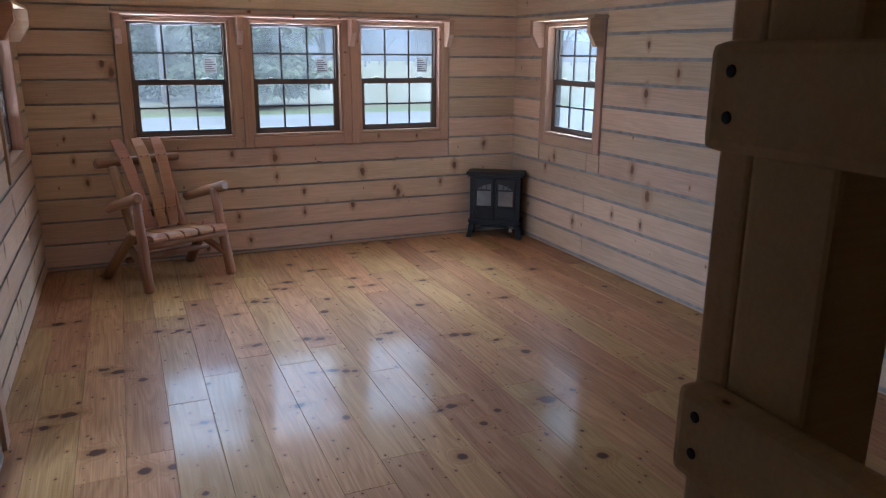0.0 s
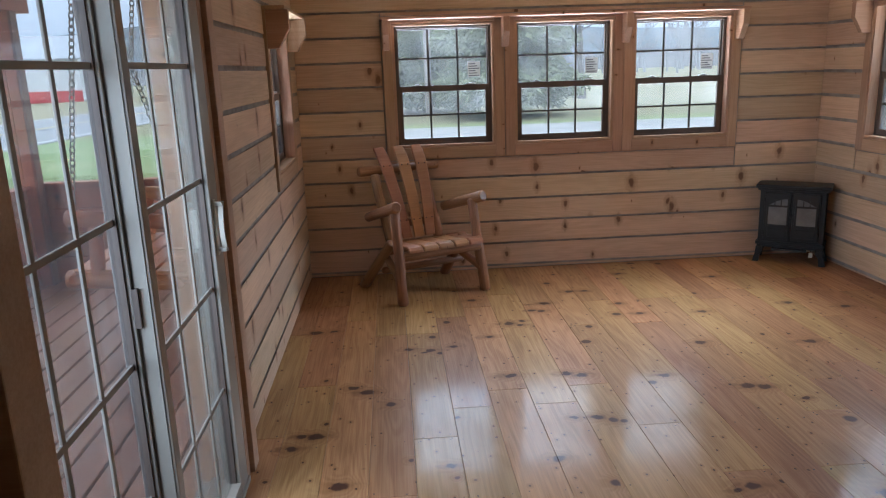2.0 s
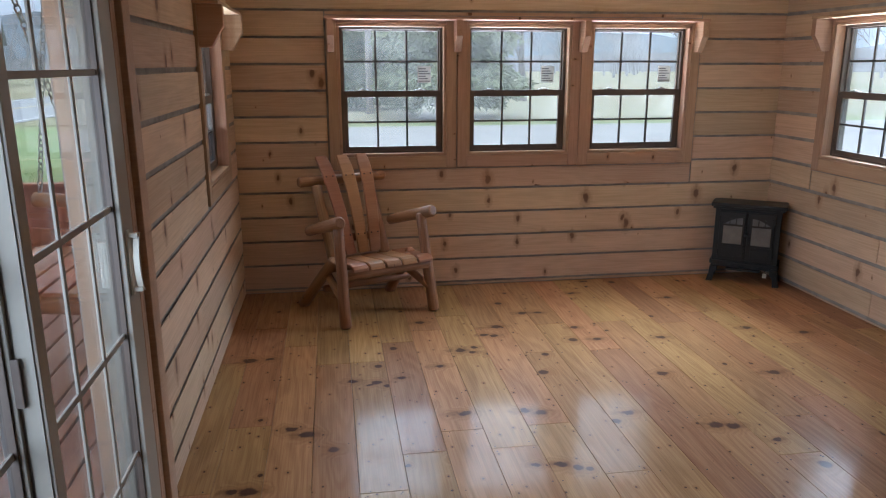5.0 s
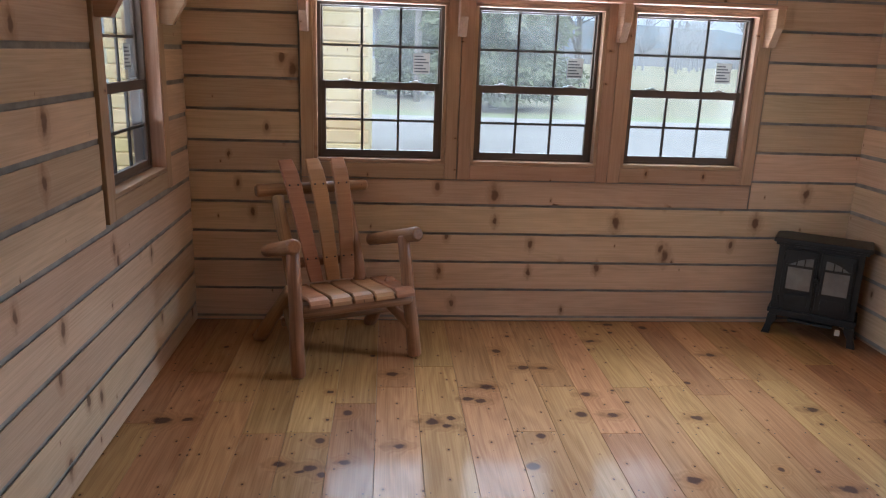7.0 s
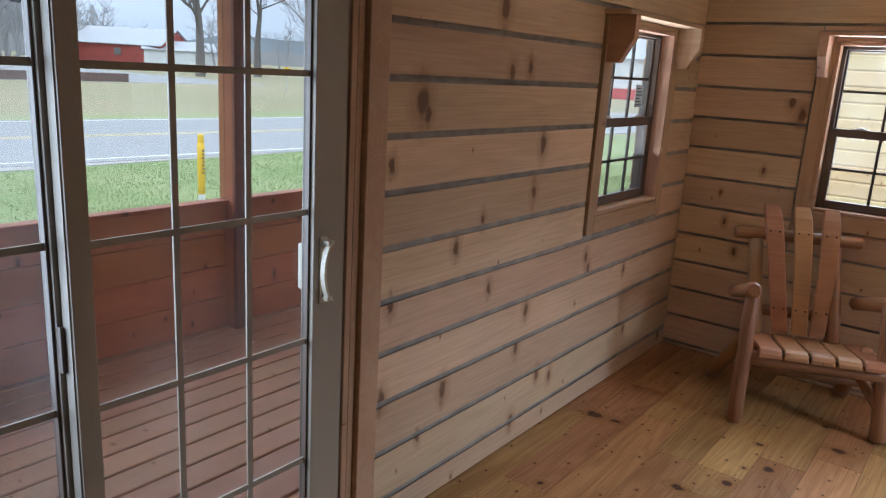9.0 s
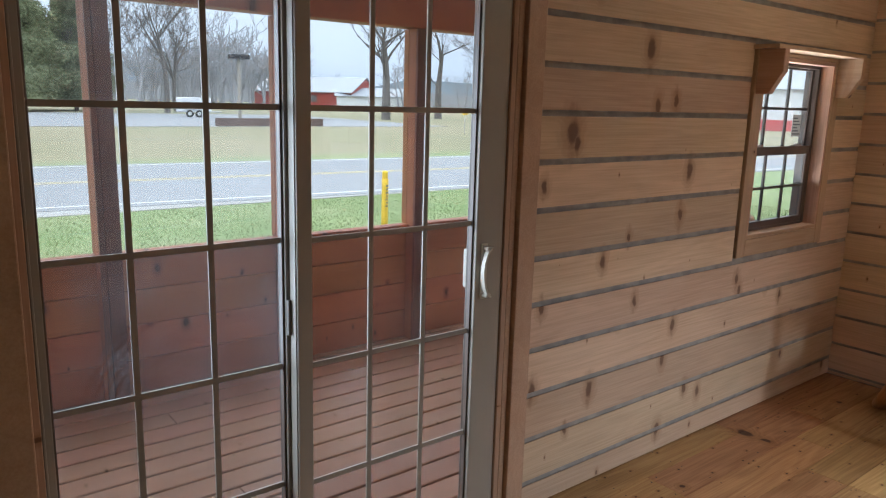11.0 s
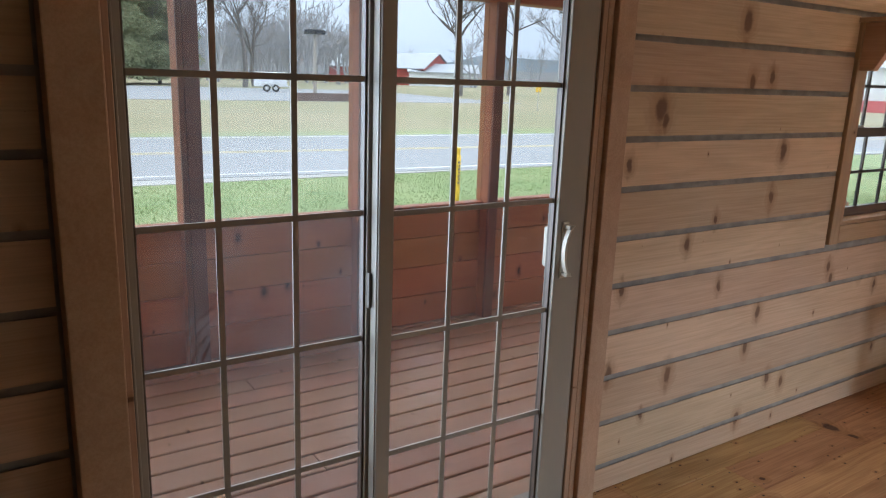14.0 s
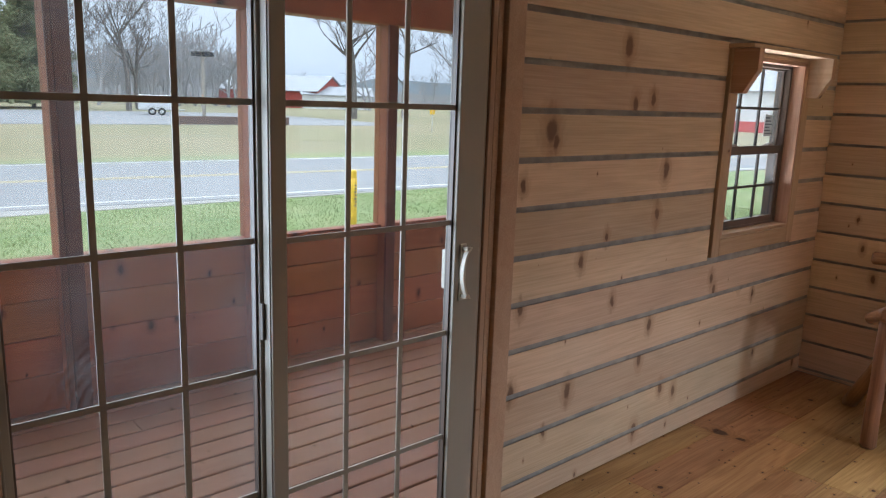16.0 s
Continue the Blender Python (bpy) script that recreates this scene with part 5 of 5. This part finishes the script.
def gable_house(name, m, wide, deep, eave, ridge, wall_mat, roof_mat, label, band=None, logs=False, windows=()):
    """A simple gabled building; local x along its front, y into it."""
    h = thing(name, m, label=label, category="building")
    bm = bmesh.new()
    pts = [(0, 0), (deep, 0), (deep, eave), (deep / 2, ridge), (0, eave)]
    a = [bm.verts.new((0, y, z)) for y, z in pts]
    b = [bm.verts.new((wide, y, z)) for y, z in pts]
    bm.faces.new(a)
    bm.faces.new(b[::-1])
    for i in range(5):
        j = (i + 1) % 5
        bm.faces.new((a[j], a[i], b[i], b[j]))
    bmesh.ops.recalc_face_normals(bm, faces=bm.faces)
    part("wall", bm, wall_mat, h)
    bm = bmesh.new()
    o = 0.35
    sl = (ridge - eave) / (deep / 2)
    for y0, z0, y1, z1 in ((-o, eave - o * sl, deep / 2, ridge), (deep + o, eave - o * sl, deep / 2, ridge)):
        q = [(x, y, z + dz) for x in (-o, wide + o) for y, z in ((y0, z0), (y1, z1)) for dz in (0.03, 0.15)]
        v = [bm.verts.new(p) for p in q]
        for f in ((0, 1, 3, 2), (4, 6, 7, 5), (0, 4, 5, 1), (2, 3, 7, 6), (0, 2, 6, 4), (1, 5, 7, 3)):
            bm.faces.new([v[k] for k in f])
    bmesh.ops.recalc_face_normals(bm, faces=bm.faces)
    part("roof", bm, roof_mat, h)
    if band:
        part("base_band", box((-0.05, -0.06, 0), (wide + 0.05, -0.005, band[1]), 0), band[0], h, "red painted base band")
    if logs:
        n = int(eave / 0.2)
        for k in range(n):
            plank("wall_log", wall_mat, h, (wide / 2, -0.04, 0.1 + 0.2 * k), (1, 0, 0), (0, 0, 1), wide + 0.14 - 0.10 * (k % 2), 0.196, 0.05, 0.02)
            part("log_end", box((wide - 0.09, -0.075, 0.05 + 0.2 * k), (wide - 0.03, -0.035, 0.15 + 0.2 * k), 0.008), YELLOWLOG, h)
    for x0, x1, z0, z1 in windows:
        wd = part("window", box((x0, -0.07, z0), (x1, -0.02, z1), 0.01), BRONZE, h)
        part("pane", box((x0 + 0.06, -0.078, z0 + 0.06), (x1 - 0.06, -0.072, z1 - 0.06)), STOVEGLASS, wd)
    return h


gable_house("log_cabin", axes((1, 0, 0), (0, 1, 0), (-2.72, 12.2, GROUND)), 3.46, 6, 3.4, 4.6, YELLOWLOG, ROOFBROWN, "new yellow log cabin on the neighbouring pad", logs=True, windows=((0.7, 1.5, 1.2, 2.4),))
gable_house("white_house", axes((0, 1, 0), (1, 0, 0), (7.5, 3.0, GROUND)), 12.2, 7, 2.35, 4.1, WHITE, ROOFBROWN, "white sided building with a brown shingle roof", windows=((9.5, 10.4, 0.9, 1.9),))
gable_house("long_white_barn", axes((1, 0.35, 0), (-0.35, 1, 0), (-62, 66, GROUND)), 34, 12, 4.2, 6.5, WHITE, ROOFWHITE, "long white farm building with a red base", band=(REDBAND, 1.1))
gable_house("red_barn", axes((0.85, 0.5, 0), (-0.5, 0.85, 0), (-128, 60, GROUND)), 20, 11, 3.0, 5.6, BARNRED, ROOFWHITE, "red barn with a pale metal roof across the field", windows=((4, 5.2, 1.2, 2.4), (12, 13.2, 1.2, 2.4)))
gable_house("low_shed", axes((0.5, 0.85, 0), (-0.85, 0.5, 0), (-112, 68, GROUND)), 12, 8, 2.4, 3.8, WHITE, ROOFWHITE, "low white shed near the bare trees")
for k in range(12):
    v = bpy.data.objects["white_house"]
    part("siding_batten", box((0.2 + k, -0.03, 0.1), (0.26 + k, -0.001, 2.3), 0.005), WHITE, v)


def utility_pole(x, y, high, r):
    p = thing("utility_pole", Matrix.Translation((x, y, GROUND)), label="weathered wooden utility pole", category="pole")
    stick("shaft", POLE, p, (0, 0, 0), (0, 0, high), r, r * 0.75, 10)
    part("crossarm", box((-1.1, -0.05, high - 0.6), (1.1, 0.05, high - 0.48), 0.01), POLE, p)
    return p


utility_pole(2.35, 33.5, 9.5, 0.16)
lamp = thing("yard_lamp", Matrix.Translation((-46.5, 22.0, GROUND)), label="brown pole with a ring of floodlights", category="lamp")
stick("shaft", POLE, lamp, (0, 0, 0), (0, 0, 4.55), 0.13, 0.11, 10)
for k in range(6):
    a = k * math.pi / 3
    part("floodlight", box((0.5 * math.cos(a) - 0.18, 0.5 * math.sin(a) - 0.18, 4.45), (0.5 * math.cos(a) + 0.18, 0.5 * math.sin(a) + 0.18, 4.75), 0.04), BOLT, lamp)
    stick("arm", BOLT, lamp, (0, 0, 4.45), (0.5 * math.cos(a), 0.5 * math.sin(a), 4.5), 0.04, sides=6)


def trailer():
    t = thing("cargo_trailer", axes((0.35, 0.93, 0), (-0.93, 0.35, 0), (-65.0, 25.6, GROUND)), label="white enclosed cargo trailer parked across the road", category="trailer")
    part("body", box((-1.5, -0.9, 0.45), (1.5, 0.9, 1.75), 0.12), WHITE, t)
    stick("tongue", STEEL, t, (1.4, 0, 0.5), (2.4, 0, 0.5), 0.05, sides=8)
    for x in (-0.35, 0.45):
        for y in (-0.92, 0.92):
            w = stick("wheel", RUBBER, t, (x, y - 0.1, 0.33), (x, y + 0.1, 0.33), 0.33, sides=18)
            stick("rim", STEEL, w, (-0.01, 0, 0), (0.21, 0, 0), 0.18, sides=12)
    for y in (-0.91, 0.91):
        part("fender", box((-0.8, y - 0.06, 0.66), (0.9, y + 0.06, 0.74), 0.02), STEEL, t)


trailer()
tagged(link_mesh("retaining_wall", box((-0.2, -4, 0), (0.2, 4, 0.55), 0.03), STONE), "low brown stone wall by the parking area", "wall", kind="structure").matrix_basis = Matrix.Translation((-46.5, 24.3, GROUND))

post = thing("marker_post", Matrix.Translation((-7.2, 7.3, GROUND)), label="yellow pipeline marker post on a white base", category="marker post")
stick("base_tube", WHITE, post, (0, 0, 0), (0, 0, 0.28), 0.042, sides=14)
stick("sleeve", MARKER, post, (0, 0, 0.26), (0, 0, 0.97), 0.05, sides=14)
stick("cap", MARKER, post, (0, 0, 0.95), (0, 0, 1.08), 0.042, sides=14)
for k in range(7):
    part("text_line", box((0.046, -0.018 + 0.006 * (k % 2), 0.55 + 0.05 * k), (0.052, 0.018, 0.575 + 0.05 * k)), INK, post)
sign = thing("small_yellow_sign", Matrix.Translation((-36, 33.2, GROUND)), label="small yellow sign on a thin stake", category="sign")
stick("stake", STEEL, sign, (0, 0, 0), (0, 0, 1.5), 0.025, sides=8)
part("plate", box((-0.02, -0.22, 1.2), (0.02, 0.22, 1.6), 0.01), MARKER, sign)
silo = thing("white_tank", Matrix.Translation((-90, 69.5, GROUND)), label="tall narrow white tank beside the farm buildings", category="tank")
stick("shell", WHITE, silo, (0, 0, 0), (0, 0, 9.0), 1.3, sides=20)
